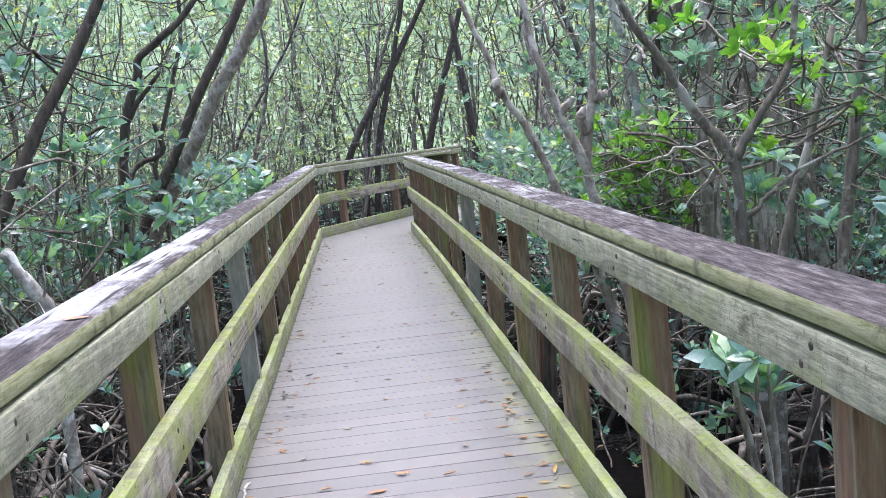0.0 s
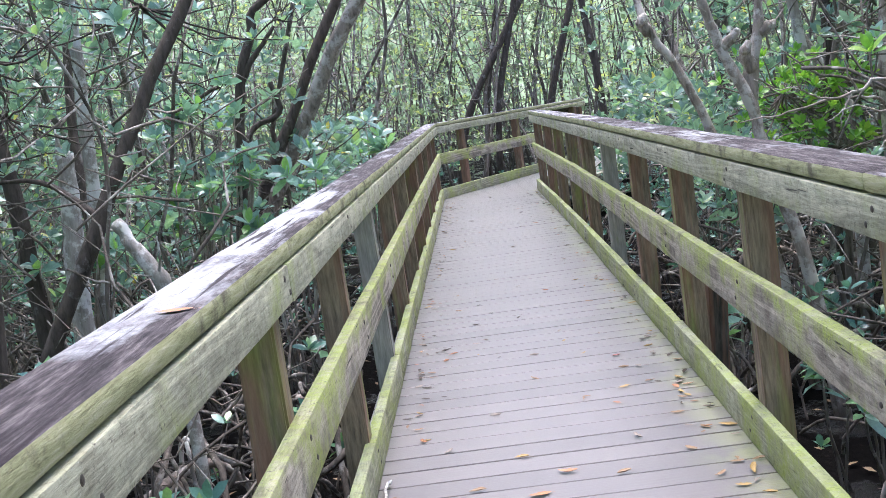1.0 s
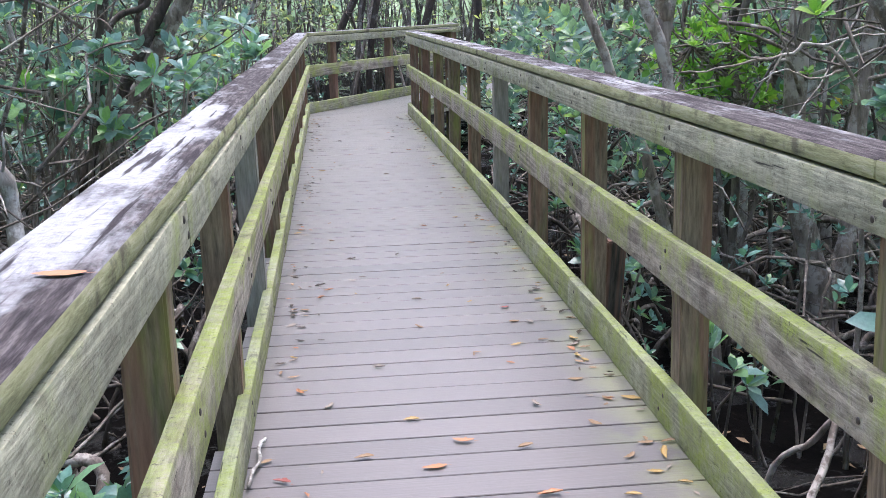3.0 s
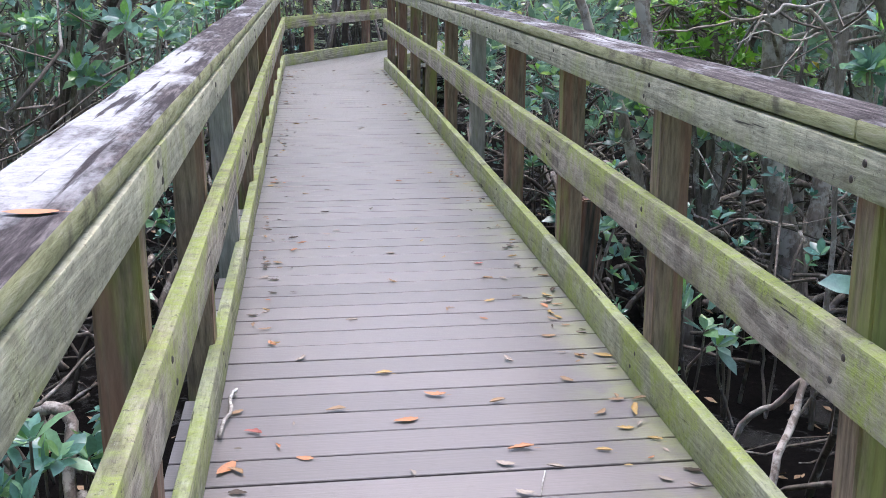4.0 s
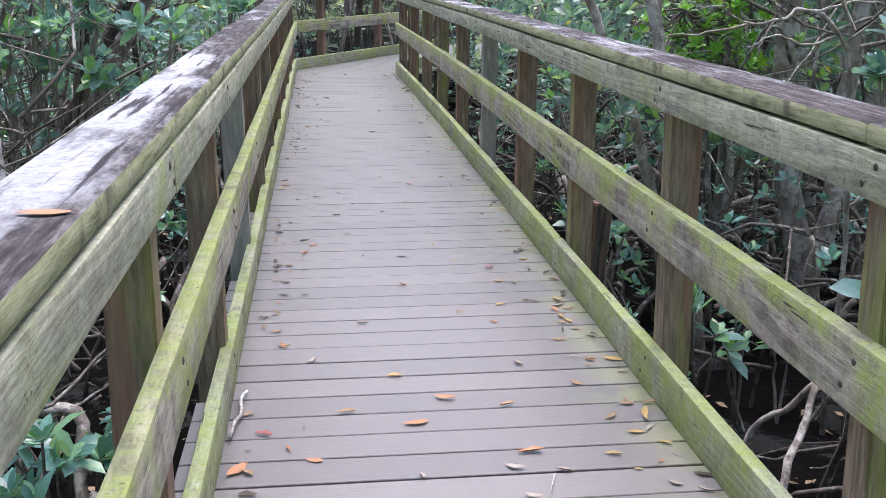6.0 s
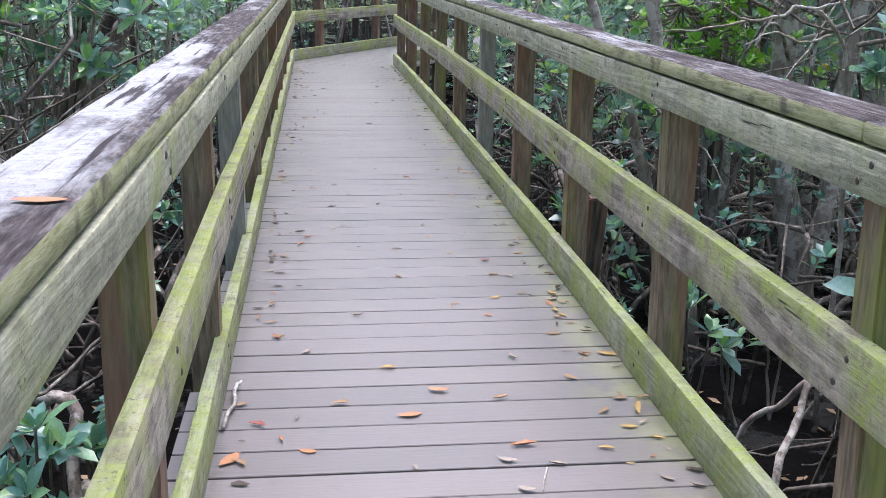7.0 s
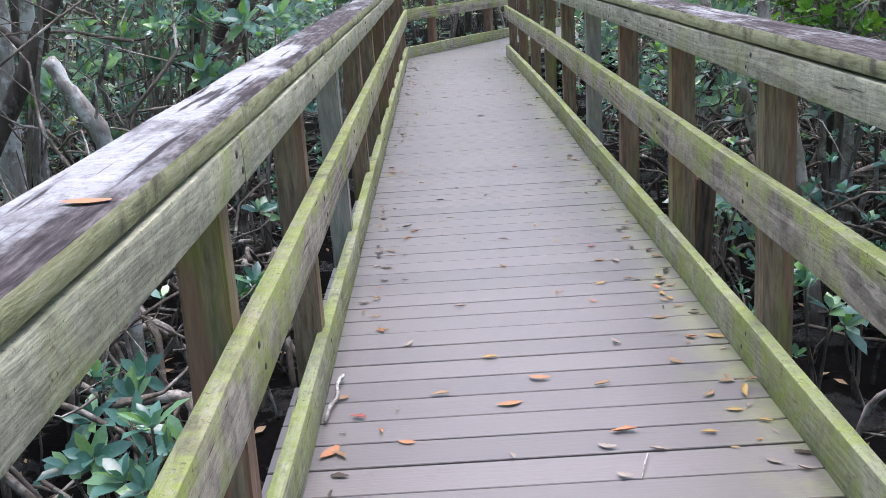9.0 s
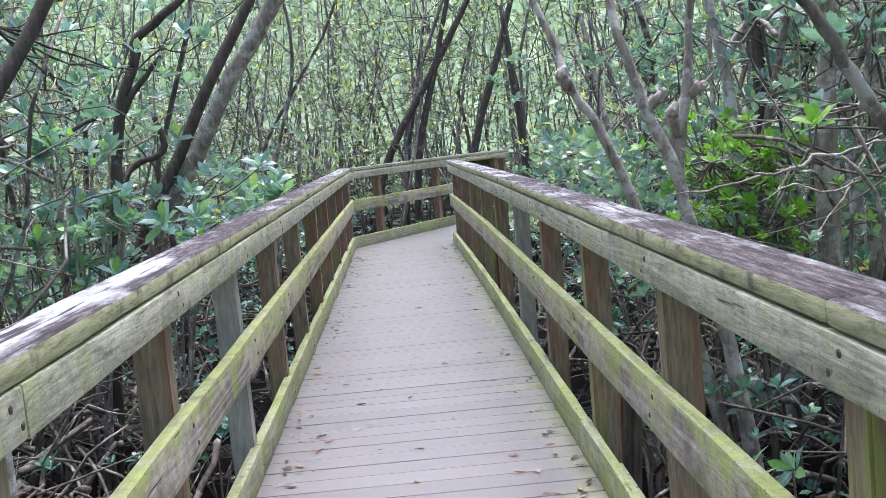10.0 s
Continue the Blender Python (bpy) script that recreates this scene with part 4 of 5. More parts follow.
def shoot_plant(label, at, stems, seed, leaf=None, size=(0.10, 0.15), spread=0.16):
    """A low mangrove plant: a few stalks with large whorls of leaves."""
    rng = random.Random(seed)
    root = thing("mangrove_plant", label, "plant", Matrix.Translation((at[0], at[1], GROUND)), group="young mangrove plants")
    for k in range(stems):
        a = rng.uniform(0, 6.28)
        d = rng.uniform(0.3, 1.0) * spread
        tip = (math.cos(a) * d, math.sin(a) * d, at[2] - GROUND + rng.gauss(0, 0.07))
        v, f = tubes([smooth_path([(rng.gauss(0, 0.04), rng.gauss(0, 0.04), -0.05, 0.008), (tip[0] * 0.7, tip[1] * 0.7, tip[2] * 0.5, 0.007), (*tip, 0.005)], 3, 0.004, rng)], 6)
        stalk = part("stalk", mesh_from("stalk", v, f, bark_root, True), root)
        pos, way, up, ln, wd = rosettes(rng, [tip], (8, 12), size, 0.75)
        part("leaf_whorl", leaves_mesh("leaf_whorl", pos, way, up, ln, wd * 0.85, leaf or leaf_low), stalk)
    return root


for k, (at, n, sp, lab) in enumerate((
        ((1.93, 1.80, -0.27), 3, 0.10, "young mangrove with glossy blue-green leaf whorls"),
        ((2.14, 1.84, -0.38), 3, 0.10, "young mangrove with a yellowing lower leaf"),
        ((2.36, 1.95, -0.46), 2, 0.10, "small mangrove seedling in dark mud"),
        ((-0.60, 0.75, -0.27), 5, 0.17, "bushy young mangrove with broad dark green leaves"),
        ((-0.82, 1.0, -0.28), 5, 0.20, "bushy young mangrove with broad dark green leaves"),
        ((-0.50, 0.42, -0.38), 4, 0.15, "bushy young mangrove with broad dark green leaves"),
        ((-0.95, 1.4, -0.33), 4, 0.20, "young mangrove with upright leaf whorls"),
        ((-0.55, 1.15, -0.42), 4, 0.16, "low young mangrove beside the deck"),
        ((-1.35, 1.9, -0.22), 3, 0.16, "young mangrove with upright leaf whorls"),
        ((-1.3, 1.0, 0.35), 3, 0.16, "leafy mangrove shoots on bare stalks"),
        ((2.6, 0.85, -0.25), 4, 0.18, "young mangrove with pale glossy leaves"),
        ((-1.75, 2.2, 0.05), 4, 0.2, "leafy mangrove shoots on bare stalks"),
        ((-0.55, 2.6, -0.35), 4, 0.2, "low young mangrove beside the deck"),
        ((-0.6, 3.9, -0.3), 4, 0.2, "low young mangrove beside the deck"),
        ((1.95, 4.0, -0.3), 4, 0.22, "low young mangrove beside the deck"),
        ((2.0, 5.4, -0.3), 4, 0.22, "low young mangrove beside the deck"))):
    shoot_plant(lab, at, n, 70 + k, spread=sp, size=(0.115, 0.155), leaf=leaf_whorl if k < 3 else leaf_low)


def leafy_sapling(label, foot, tips, seed, size=(0.12, 0.165), leaf=None):
    """A young mangrove whose stalks fork from one foot to broad whorls at the given tips."""
    rng = random.Random(seed)
    root = thing("mangrove_sapling", label, "sapling", Matrix.Translation((foot[0], foot[1], GROUND)), group="young mangrove plants")
    for tx, ty, tz in tips:
        tip = (tx - foot[0], ty - foot[1], tz - GROUND)
        v, f = tubes([smooth_path([(rng.gauss(0, 0.03), rng.gauss(0, 0.03), -0.05, 0.013), (tip[0] * 0.35, tip[1] * 0.35, tip[2] * 0.5, 0.011), (tip[0] * 0.85, tip[1] * 0.85, tip[2] * 0.86, 0.008), (*tip, 0.005)], 3, 0.008, rng)], 6)
        stalk = part("stalk", mesh_from("stalk", v, f, bark_brown, True), root)
        pos, way, up, ln, wd = rosettes(rng, [tip], (9, 13), size, 0.75)
        part("leaf_whorl", leaves_mesh("leaf_whorl", pos, way, up, ln, wd * 0.9, leaf or leaf_whorl), stalk)
    return root


def spread_tips(rng, centre, n, dx, dy, dz):
    return [(centre[0] + rng.uniform(-dx, dx), centre[1] + rng.uniform(-dy, dy), centre[2] + rng.uniform(-dz, dz)) for _ in range(n)]


_rng = random.Random(77)
for k, (foot, centre, n, dx, dz, lab) in enumerate((
        ((-1.35, 4.35), (-1.15, 4.2, 0.96), 10, 0.22, 0.13, "leafy mangrove sapling with broad pale green whorls"),
        ((-1.6, 4.3), (-1.55, 4.15, 0.76), 11, 0.30, 0.16, "leafy mangrove sapling with broad pale green whorls"),
        ((-0.85, 4.4), (-0.72, 4.25, 0.84), 5, 0.14, 0.07, "small mangrove sapling beside a leaning trunk"),
        ((-0.95, 4.3), (-0.9, 4.2, 0.54), 4, 0.13, 0.05, "low mangrove sapling with spread leaf whorls"),
        ((-0.45, 5.9), (-0.38, 5.8, 1.0), 7, 0.2, 0.15, "mangrove sapling with dense green whorls"),
        ((-1.5, 4.6), (-1.4, 4.5, 1.35), 8, 0.3, 0.14, "tall mangrove sapling with scattered whorls"),
        ((-2.1, 3.4), (-2.0, 3.3, 0.55), 7, 0.3, 0.2, "mangrove sapling with upright leaf whorls"),
        ((2.02, 0.2), (1.99, 0.12, 0.35), 7, 0.13, 0.11, "broad-leaved mangrove sapling close behind the railing"),
        ((2.62, 1.7), (2.66, 1.55, 0.92), 4, 0.14, 0.10, "mangrove sapling with fresh green whorls"),
        ((2.35, 3.6), (2.3, 3.55, -0.35), 5, 0.25, 0.10, "low mangrove sapling with glossy whorls"),
        ((3.3, 2.7), (3.3, 2.6, -0.1), 5, 0.2, 0.2, "low mangrove sapling with glossy whorls"),
        ((1.85, 3.2), (1.85, 3.1, -0.2), 5, 0.2, 0.15, "low mangrove sapling with glossy whorls"),
        ((2.3, 5.6), (2.3, 5.5, 0.2), 7, 0.4, 0.3, "mangrove sapling with glossy whorls"))):
    leafy_sapling(lab, foot, spread_tips(_rng, centre, n, dx, 0.2, dz), 700 + k)

mangrove("leafless twisted mangrove branches above the railing", [
    [(2.5, 1.75, GROUND - 0.05, 0.0136), (2.48, 1.7, 0.3, 0.0112), (2.35, 1.6, 0.95, 0.0087), (2.18, 1.6, 1.11, 0.0074), (2.07, 1.6, 1.07, 0.0068), (1.93, 1.6, 1.05, 0.0056), (1.74, 1.6, 1.02, 0.0037), (1.58, 1.6, 1.01, 0.0019)],
    [(2.05, 1.6, 1.07, 0.0050), (2.0, 1.58, 1.0, 0.0043), (1.98, 1.58, 0.93, 0.0025)],
    [(2.07, 1.6, 1.07, 0.0056), (2.03, 1.57, 1.14, 0.0043), (2.01, 1.55, 1.25, 0.0025)],
    [(1.96, 1.6, 1.05, 0.0050), (1.84, 1.55, 1.10, 0.0037), (1.80, 1.52, 1.15, 0.0031), (1.78, 1.5, 1.24, 0.0019)],
    [(1.82, 1.53, 1.12, 0.0031), (1.72, 1.55, 1.13, 0.0025), (1.64, 1.55, 1.18, 0.0012)],
    [(2.3, 1.6, 1.0, 0.0056), (2.12, 1.5, 0.98, 0.0043), (2.02, 1.5, 1.02, 0.0031), (1.9, 1.5, 0.97, 0.0019)],
    [(2.2, 1.6, 1.1, 0.0050), (2.35, 1.55, 1.14, 0.0043), (2.55, 1.5, 1.12, 0.0025)]], bark_brown, seed=26)


# ---- railings ----
def rail_run(parent, name, material, p0, p1, thick, height, joints, seed, gap=0.004, bolts=(), bolt_side=1, bend=None):
    """Boards end to end from p0 to p1 (bottom centre line), split at the joints (distances)."""
    p0, p1 = Vector(p0), Vector(p1)
    total = (p1 - p0).length
    d = (p1 - p0) / total
    stops = [0.0] + [j for j in joints if 0 < j < total] + [total]
    for k in range(len(stops) - 1):
        a, b = p0 + d * (stops[k] + gap / 2), p0 + d * (stops[k + 1] - gap / 2)
        if bend:
            a.x, b.x = a.x + bend(a.y), b.x + bend(b.y)
        m = along(a, b) @ Matrix.Translation((0, 0, height / 2)) @ pose(0, 0, 0, 0, random.uniform(-0.7, 0.7), 0)
        ob = part(name, board_mesh(name, (b - a).length, thick, height, material[k % len(material)] if isinstance(material, tuple) else material, seed + k, bevel=0.012 if name == "cap_board" else 0.006, wear=0.004), parent, m)
        for s, z in bolts:
            if stops[k] + 0.02 < s < stops[k + 1] - 0.02:
                y = s - (stops[k] + stops[k + 1]) / 2
                part("bolt", BOLT, ob, Matrix.Translation((bolt_side * (thick / 2), y, z * height)) @ pose(0, 0, 0, 0, 90 * bolt_side, 0))


def bolt_mesh():
    bm = bmesh.new()
    bmesh.ops.create_uvsphere(bm, u_segments=10, v_segments=6, radius=0.008)
    bmesh.ops.scale(bm, vec=(1, 1, 0.4), verts=bm.verts)
    me = bpy.data.meshes.new("bolt")
    bm.to_mesh(me)
    bm.free()
    me.materials.append(bolt_mat)
    return me


BOLT = bolt_mesh()


def post_mesh(height, material, seed, w=0.092):
    bm = bmesh.new()
    bmesh.ops.create_cube(bm, size=1.0)
    bmesh.ops.scale(bm, vec=(w, w, height), verts=bm.verts)
    tall = [e for e in bm.edges if abs(e.verts[0].co.z - e.verts[1].co.z) > height * 0.5]
    bmesh.ops.subdivide_edges(bm, edges=tall, cuts=6, use_grid_fill=True)
    bmesh.ops.bevel(bm, geom=[e for e in bm.edges if len(e.link_faces) == 2 and e.calc_face_angle(0) > 0.5], offset=0.006, segments=2, affect="EDGES")
    for v in bm.verts:
        q = Vector((v.co.x * 25, v.co.y * 25, v.co.z * 4 + seed * 7.7))
        v.co += Vector((noise.noise(q), noise.noise(q + Vector((5, 1, 3))), 0)) * 0.003
    me = bpy.data.meshes.new("post")
    bm.to_mesh(me)
    bm.free()
    me.materials.append(material)
    me.polygons.foreach_set("use_smooth", [True] * len(me.polygons))
    me.set_sharp_from_angle(angle=radians(40))
    return me


POSTS = [post_mesh(TOP[1] - GROUND + 0.15, wood_post, k) for k in range(3)]
POST_GREY = post_mesh(TOP[1] - GROUND + 0.15, wood_post_grey, 9)
POST_MID = (TOP[1] + GROUND - 0.15) / 2


def railing(label, a, b, outward, post_at, grey=(), joints=None, seed=0, cap=None, extend_cap=(0, 0), bowed=False, inset=0.0):
    """A run of railing on the inner line a to b (plan points); outward: the plan direction away from the walk."""
    a, b, out = Vector((*a, 0)), Vector((*b, 0)), Vector((*outward, 0))
    d = (b - a).normalized()
    root = thing("railing", label, "railing", Matrix.Translation(a), group="boardwalk railings", kind="")
    joints = joints or {}
    bend = (lambda y: bow(y + a.y)) if bowed else None

    def pt(base, z, off):
        q = base + out * off
        return q.x - a.x, q.y - a.y, z + rise(base.y)

    side_x = -1 if out.dot(Vector((d.y, -d.x, 0))) > 0 else 1
    both = [(s + e, z) for s in post_at for e, z in ((-0.02, 0.22), (0.022, -0.2))]
    rail_run(root, "kerb_board", wood_kerb, pt(a, 0.001, 0.02), pt(b, 0.001, 0.02), 0.04, KERB_H, joints.get("kerb", ()), seed + 1, bolts=both, bolt_side=side_x, bend=bend)
    rail_run(root, "mid_rail", wood_mid, pt(a, MID[0], 0.02 - inset), pt(b, MID[0], 0.02 - inset), 0.04, MID[1] - MID[0], joints.get("mid", ()), seed + 2, bolts=both, bolt_side=side_x, bend=bend)
    rail_run(root, "top_rail", wood_top, pt(a, TOP[0], 0.02 - inset), pt(b, TOP[0], 0.02 - inset), 0.04, TOP[1] - TOP[0], joints.get("top", ()), seed + 3, bolts=both, bolt_side=side_x, bend=bend)
    rail_run(root, "cap_board", cap or wood_cap_dark, pt(a - d * extend_cap[0], CAP[0], 0.079 - inset), pt(b + d * extend_cap[1], CAP[0], 0.079 - inset), 0.152, CAP[1] - CAP[0], joints.get("cap", ()), seed + 4, bend=bend)
    # dark strip added to stand for the shade in the gap below the cap
    rail_run(root, "nailer", wood_frame, pt(a, TOP[0] + 0.02, 0.052 - inset), pt(b, TOP[0] + 0.02, 0.052 - inset), 0.02, CAP[0] - TOP[0] - 0.022, joints.get("top", ()), seed + 5, bend=bend)
    rng = random.Random(seed)
    for k, s in enumerate(post_at):
        q = a + d * s + out * (0.04 + 0.049 - inset)
        if bowed:
            q.x += bow(q.y)
        m = Matrix.Translation((q.x - a.x, q.y - a.y, POST_MID + rise(q.y))) @ pose(0, 0, 0, rng.uniform(-0.8, 0.8), rng.uniform(-0.8, 0.8), math.degrees(math.atan2(d.y, d.x)) - 90)
        if k in grey:
            part("post", POST_GREY, root, m, "weathered silver-grey post")
        else:
            part("post", rng.choice(POSTS), root, m)
    return root


START = -5.6
left_posts = [-0.545 + 1.262 * k - START for k in range(-4, 9)] + [CORNER_Y - 0.05 - START]
right_posts = [-0.69 + 1.245 * k - START for k in range(-3, 9)] + [CORNER_R - 0.06 - START]
railing("weathered wooden railing with mossy rails and lichened cap", (LEFT, START), (LEFT - 0.02, CORNER_Y), (-1, 0), left_posts, grey=(6,),
        joints={"kerb": (1.97 - START, 7.1 - START), "mid": (2.4, 4.4 - START, 7.5 - START), "top": (-0.50 - START, 4.5 - START), "cap": (3.2 - START, 8.3 - START)}, seed=100, cap=(wood_cap_pale, wood_cap_mottled, wood_cap_grey), inset=0.022)
railing("weathered wooden railing with mossy rails and dark cap", (RIGHT, START), (RIGHT, CORNER_R), (1, 0), right_posts, grey=(7,),
        joints={"kerb": (1.9 - START, 6.2 - START, 8.1 - START), "mid": (-0.95 - START, 6.2 - START), "top": (3.1 - START, 7.0 - START), "cap": (-0.65 - START, 4.6 - START)}, seed=200, bowed=True, cap=(wood_cap_dark, wood_cap_mottled, wood_cap_grey))
e2 = L2 + DIR2 * 4.6
railing("weathered wooden railing beyond the bend of the walk", L2.xy, e2.xy, (-NORM2).xy, [0.75, 2.3, 3.4, 4.5], seed=300, cap=wood_cap_grey)
r2e = R2 + DIR2 * 1.15
railing("weathered wooden railing beyond the bend of the walk", R2.xy, r2e.xy, NORM2.xy, [0.3, 1.05], seed=400)

# cut-off pile beside a post
stub = post_mesh(1.05, wood_stub, 21, 0.085)
pile = new("pile_stub", stub)
pile.matrix_world = pose(1.455, 1.98, -0.27, 2, 3, 4)
tagged(pile, "sawn-off dark wet timber pile beside a railing post", "pile")


# ---- leaves and twigs lying on the deck ----
def litter_mesh(name, material, length, width, curl, sweep, seed):
    """A dry leaf: bent midrib, uneven ragged sides, lifted edges, a short stalk."""
    rng = random.Random(seed)
    verts, faces = [], []
    rows = 9
    for i in range(rows):
        t = i / (rows - 1)
        w = width * math.sin(math.pi * min(1, 0.05 + 0.95 * t)) ** 0.8 * (1 - 0.25 * t)
        cx = sweep * (t - 0.5) ** 2
        for s in (-0.5, 0, 0.5):
            rag = 1 + (rng.uniform(-0.28, 0.18) if s else 0)
            verts.append((cx + s * w * rag, (t - 0.5) * length, curl * (abs(s) * 1.6 * w / width * rag + (t - 0.5) ** 2 * 2) + 0.001))
    for i in range(rows - 1):
        for j in range(2):
            q = i * 3 + j
            faces.append((q, q + 1, q + 4, q + 3))
    k = len(verts)
    cx = sweep * 0.25
    verts += [(cx - 0.012, -length / 2, 0.003), (cx + 0.012, -length / 2, 0.003), (cx * 1.4 + 0.010, -length * 0.72, 0.004), (cx * 1.4 - 0.010, -length * 0.72, 0.004)]
    faces.append((k, k + 1, k + 2, k + 3))
    return mesh_from(name, verts, faces, material, True)


LEAF = {}
for k_, (c, m_) in enumerate(litter.items()):
    LEAF[c] = [litter_mesh("fallen_leaf", m_, 1.0, wd_, cu_, sw_, 10 * k_ + q_) for q_, (wd_, cu_, sw_) in enumerate(((0.48, 0.13, 0.2), (0.36, 0.26, -0.5), (0.52, 0.08, 0.1), (0.42, 0.20, 0.6), (0.30, 0.30, -0.3)))]
LEAF_WORDS = {"orange": "fallen orange mangrove leaf lying on the deck", "yellow": "fallen yellow mangrove leaf lying on the deck", "tan": "dry tan fallen leaf lying on the deck",
              "red": "fallen reddish leaf lying on the deck", "dark": "dark curled dead leaf lying on the deck", "pale": "bleached pale fallen leaf lying on the deck"}


def fallen(x, y, colour, size, turn, rng, z=None):
    ob = new("fallen_leaf", rng.choice(LEAF[colour]))
    z = rise(y) + 0.004 if z is None else z + rise(y)
    ob.matrix_world = pose(x, y, z, rng.uniform(-4, 4), rng.uniform(-5, 5), turn) @ Matrix.Diagonal((size, size, size * (0.7 if z < 0.5 else 0.3), 1))
    tagged(ob, LEAF_WORDS[colour] if z < 0.5 else "fallen orange leaf lying on the railing cap", "leaf", "fallen leaves on the deck")


lr = random.Random(5)
for x, y, c, size, turn in (
        (0.53, 0.34, "orange", 0.075, 100),        (1.20, 0.32, "yellow", 0.075, 160),        (0.04, 0.09, "orange", 0.085, 140),
        (0.33, 0.44, "tan", 0.06, 95),        (0.49, 0.71, "yellow", 0.055, 95),        (0.23, 0.87, "pale", 0.05, 130),
        (0.62, 2.14, "pale", 0.05, 90),        (0.95, 1.41, "yellow", 0.05, 100),        (0.22, 2.38, "orange", 0.05, 95),
        (0.82, 0.12, "orange", 0.075, 92),        (0.63, 0.51, "orange", 0.07, 75),        (0.10, 0.31, "red", 0.06, 70),
        (0.17, 0.21, "orange", 0.04, 10),        (0.24, 0.13, "orange", 0.05, 75),        (1.04, 0.08, "yellow", 0.05, 70),
        (1.14, 0.21, "yellow", 0.05, 95),        (1.20, 0.13, "yellow", 0.045, 70),        (1.17, 0.41, "tan", 0.05, 85),
        (1.24, 0.41, "tan", 0.05, 90),        (1.10, 0.32, "tan", 0.05, 120),        (1.18, 1.45, "yellow", 0.06, 20),
        (1.17, 1.19, "yellow", 0.05, 10),        (1.09, 0.99, "tan", 0.055, 95),        (1.23, 0.78, "yellow", 0.07, 80),
        (1.15, 0.79, "tan", 0.05, 30),        (1.06, 0.59, "tan", 0.05, 40),        (0.81, 0.44, "tan", 0.055, 120),
        (0.41, 1.24, "pale", 0.05, 90),        (0.52, 0.01, "pale", 0.04, 10),        (0.76, 0.03, "pale", 0.055, 70),
        (0.89, 0.00, "pale", 0.05, 60),        (1.23, 0.67, "pale", 0.035, 80),        (1.20, 1.33, "tan", 0.05, 90),
        (1.23, 1.72, "tan", 0.05, 60),        (1.23, 3.05, "yellow", 0.05, 90),        (0.67, 5.87, "pale", 0.06, 90),
        (0.39, 2.60, "pale", 0.04, 80),        (0.04, 0.45, "tan", 0.05, 120),        (0.21, 0.35, "pale", 0.03, 0),
        (0.34, 3.00, "dark", 0.05, 95),        (0.11, 1.80, "dark", 0.05, 80),        (0.11, 1.62, "dark", 0.04, 60),
        (0.07, 2.04, "dark", 0.05, 90),        (1.18, 2.57, "dark", 0.05, 85),        (1.24, -0.06, "dark", 0.05, 60),
        (0.32, 6.45, "pale", 0.05, 80),        (0.99, 1.93, "red", 0.05, 100),        (0.99, 1.71, "tan", 0.05, 90),
        (0.78, -0.13, "pale", 0.05, 60)):
    fallen(x, y, c, size, turn + lr.uniform(-12, 12), lr)
for k in range(330):
    edge = lr.random()
    if edge < 0.42:
        x = RIGHT - 0.03 - abs(lr.gauss(0, 0.10))
    elif edge < 0.76:
        x = LEFT + 0.03 + abs(lr.gauss(0, 0.07))
    else:
        x = lr.uniform(0.08, 1.18)
    y = lr.uniform(1.0, 10.5) if lr.random() < 0.85 else lr.uniform(-3, 1.0)
    fallen(min(x, 1.22 + bow(y)), y, lr.choice(("tan", "dark", "dark", "dark", "pale", "pale", "yellow", "tan", "orange")), lr.uniform(0.022, 0.058), lr.uniform(0, 360), lr)
fallen(-0.03, -1.255, "orange", 0.062, 98, lr, CAP[1] + 0.002)


def twig(label, pts, r, seed):
    rng = random.Random(seed)
    o = Vector(pts[0])
    v, f = tubes([smooth_path([(*p, r) for p in pts], 4, r * 0.4, rng)], 6)
    ob = new("twig", mesh_from("twig", [Vector(q) - o for q in v], f, bark_pale, True))
    ob.location = o
    tagged(ob, label, "twig")


twig("bleached crooked twig lying along the kerb", [(0.035, 0.60, 0.012), (0.02, 0.53, 0.014), (0.028, 0.44, 0.012), (0.012, 0.36, 0.014), (0.008, 0.27, 0.012)], 0.006, 3)
twig("thin dry twig lying on the deck", [(0.86, -0.02, 0.006), (0.84, -0.08, 0.008), (0.82, -0.15, 0.006)], 0.002, 4)


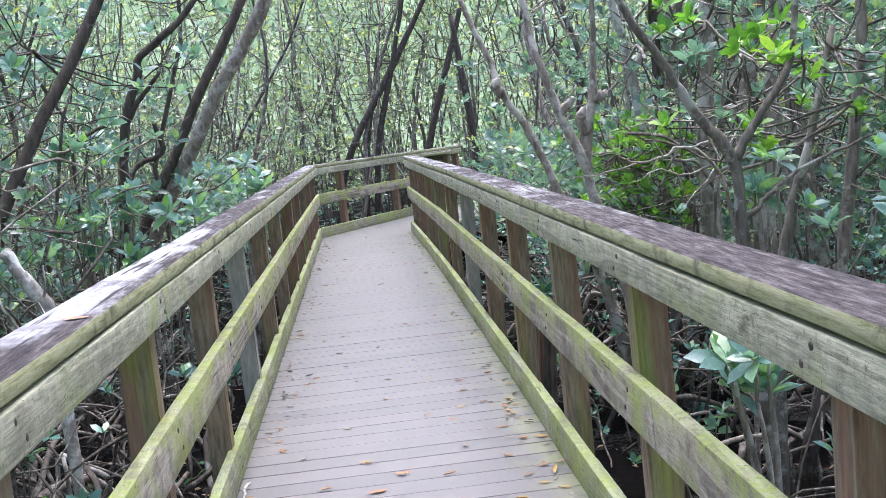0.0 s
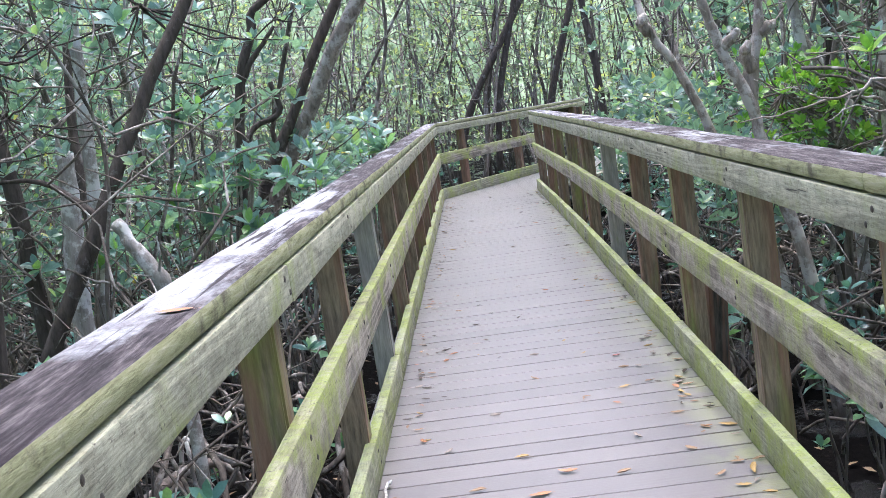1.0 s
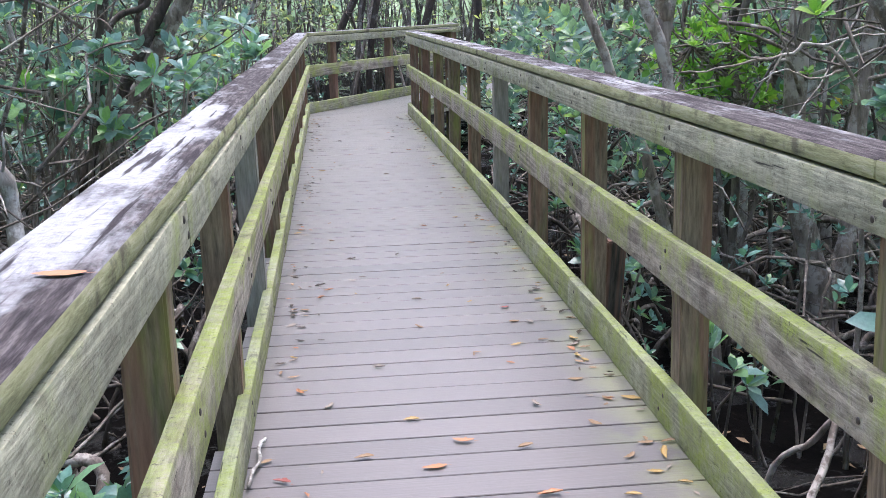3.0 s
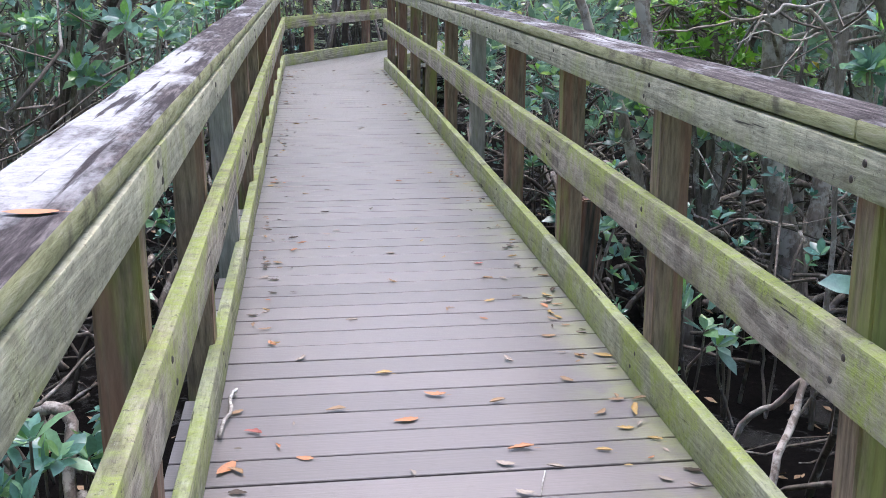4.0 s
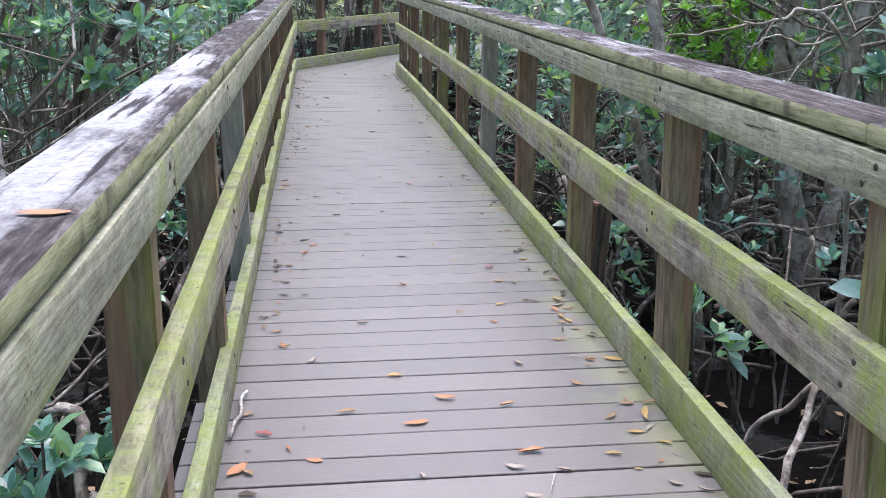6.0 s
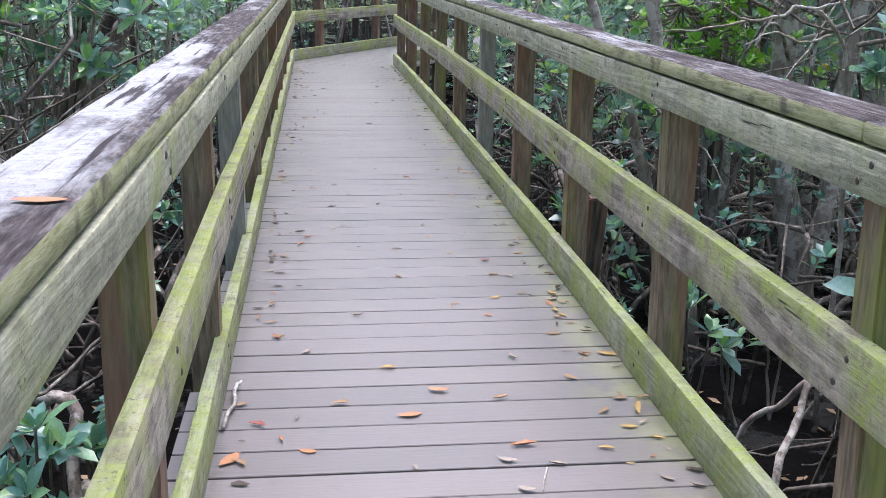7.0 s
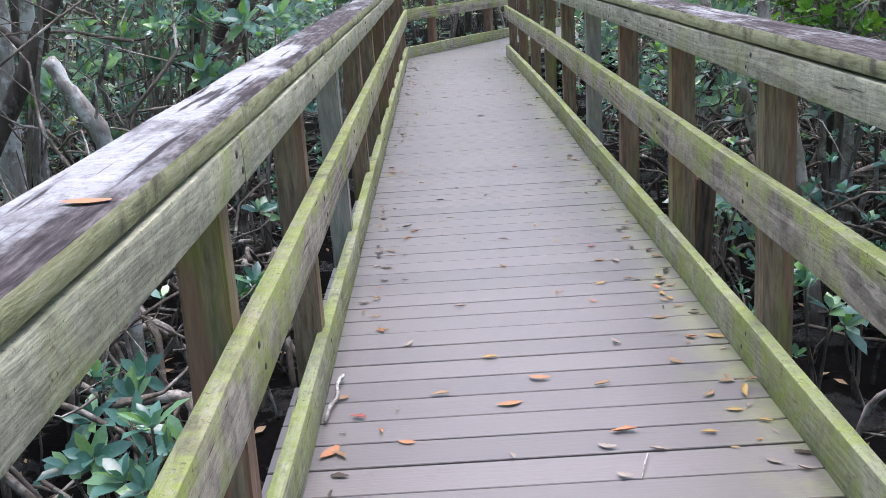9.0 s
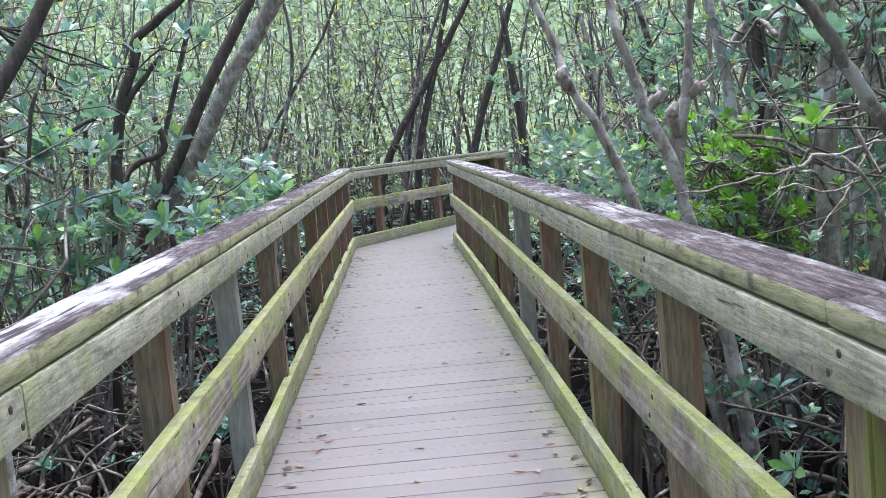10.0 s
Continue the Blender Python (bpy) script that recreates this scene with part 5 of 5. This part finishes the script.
# ---- deck: stringers and planks ----
deck = thing("deck", "boardwalk deck of weathered pinkish-grey composite planks", "deck", kind="structure")
for x in (0.06, 0.63, 1.2):
    a, b = (x, START, -0.24 + rise(START)), (x, CORNER_Y, -0.24 + rise(CORNER_Y))
    part("stringer", board_mesh("stringer", CORNER_Y - START, 0.05, 0.19, wood_frame, int(x * 10)), deck, along(a, b) @ Matrix.Translation((0, 0, 0.095)))


def plank_mesh(length, width, thick, seed):
    bm = bmesh.new()
    bmesh.ops.create_cube(bm, size=1.0)
    bmesh.ops.scale(bm, vec=(length, width, thick), verts=bm.verts)
    bmesh.ops.bevel(bm, geom=[e for e in bm.edges if abs(e.verts[0].co.x - e.verts[1].co.x) > 0.1], offset=0.002, segments=1, affect="EDGES")
    me = bpy.data.meshes.new("plank")
    bm.to_mesh(me)
    bm.free()
    me.materials.append(plank_mat)
    return me


PITCH, EDGE_L, EDGE_R = 0.143, LEFT - 0.115, RIGHT + 0.118
notched = {}
pr = random.Random(12)
y = PITCH * math.ceil(START / PITCH)
lp = [START + s for s in left_posts]
rp = [START + s for s in right_posts]
while y < CORNER_Y - 0.6:
    mid = y + PITCH / 2
    x0 = LEFT - 0.012 if min(abs(mid - q) for q in lp) < 0.125 else EDGE_L
    x1 = RIGHT + 0.03 if min(abs(mid - q) for q in rp) < 0.125 else EDGE_R
    x1 += round(bow(mid), 2)
    key = (round(x0, 3), round(x1, 3))
    if key not in notched:
        notched[key] = plank_mesh(x1 - x0, PITCH - 0.008, 0.034, 0)
    part("plank", notched[key], deck, pose((x0 + x1) / 2, mid, -0.017 + rise(mid) + pr.uniform(-0.0012, 0.0012), math.degrees(SLOPE) + pr.uniform(-0.25, 0.25), 0, pr.uniform(-0.06, 0.06)))
    y += PITCH
# fan of planks round the bend, then square to the second leg
TURN2 = math.degrees(math.atan2(DIR2.y, DIR2.x)) - 90
straight2 = plank_mesh(1.5, PITCH - 0.008, 0.034, 2)
s = -0.62
while s < 7.0:
    c = L2 + DIR2 * s + NORM2 * 0.66
    part("plank", straight2, deck, pose(c.x, c.y, -0.0215 + rise(c.y), math.degrees(SLOPE), 0, TURN2))
    s += PITCH
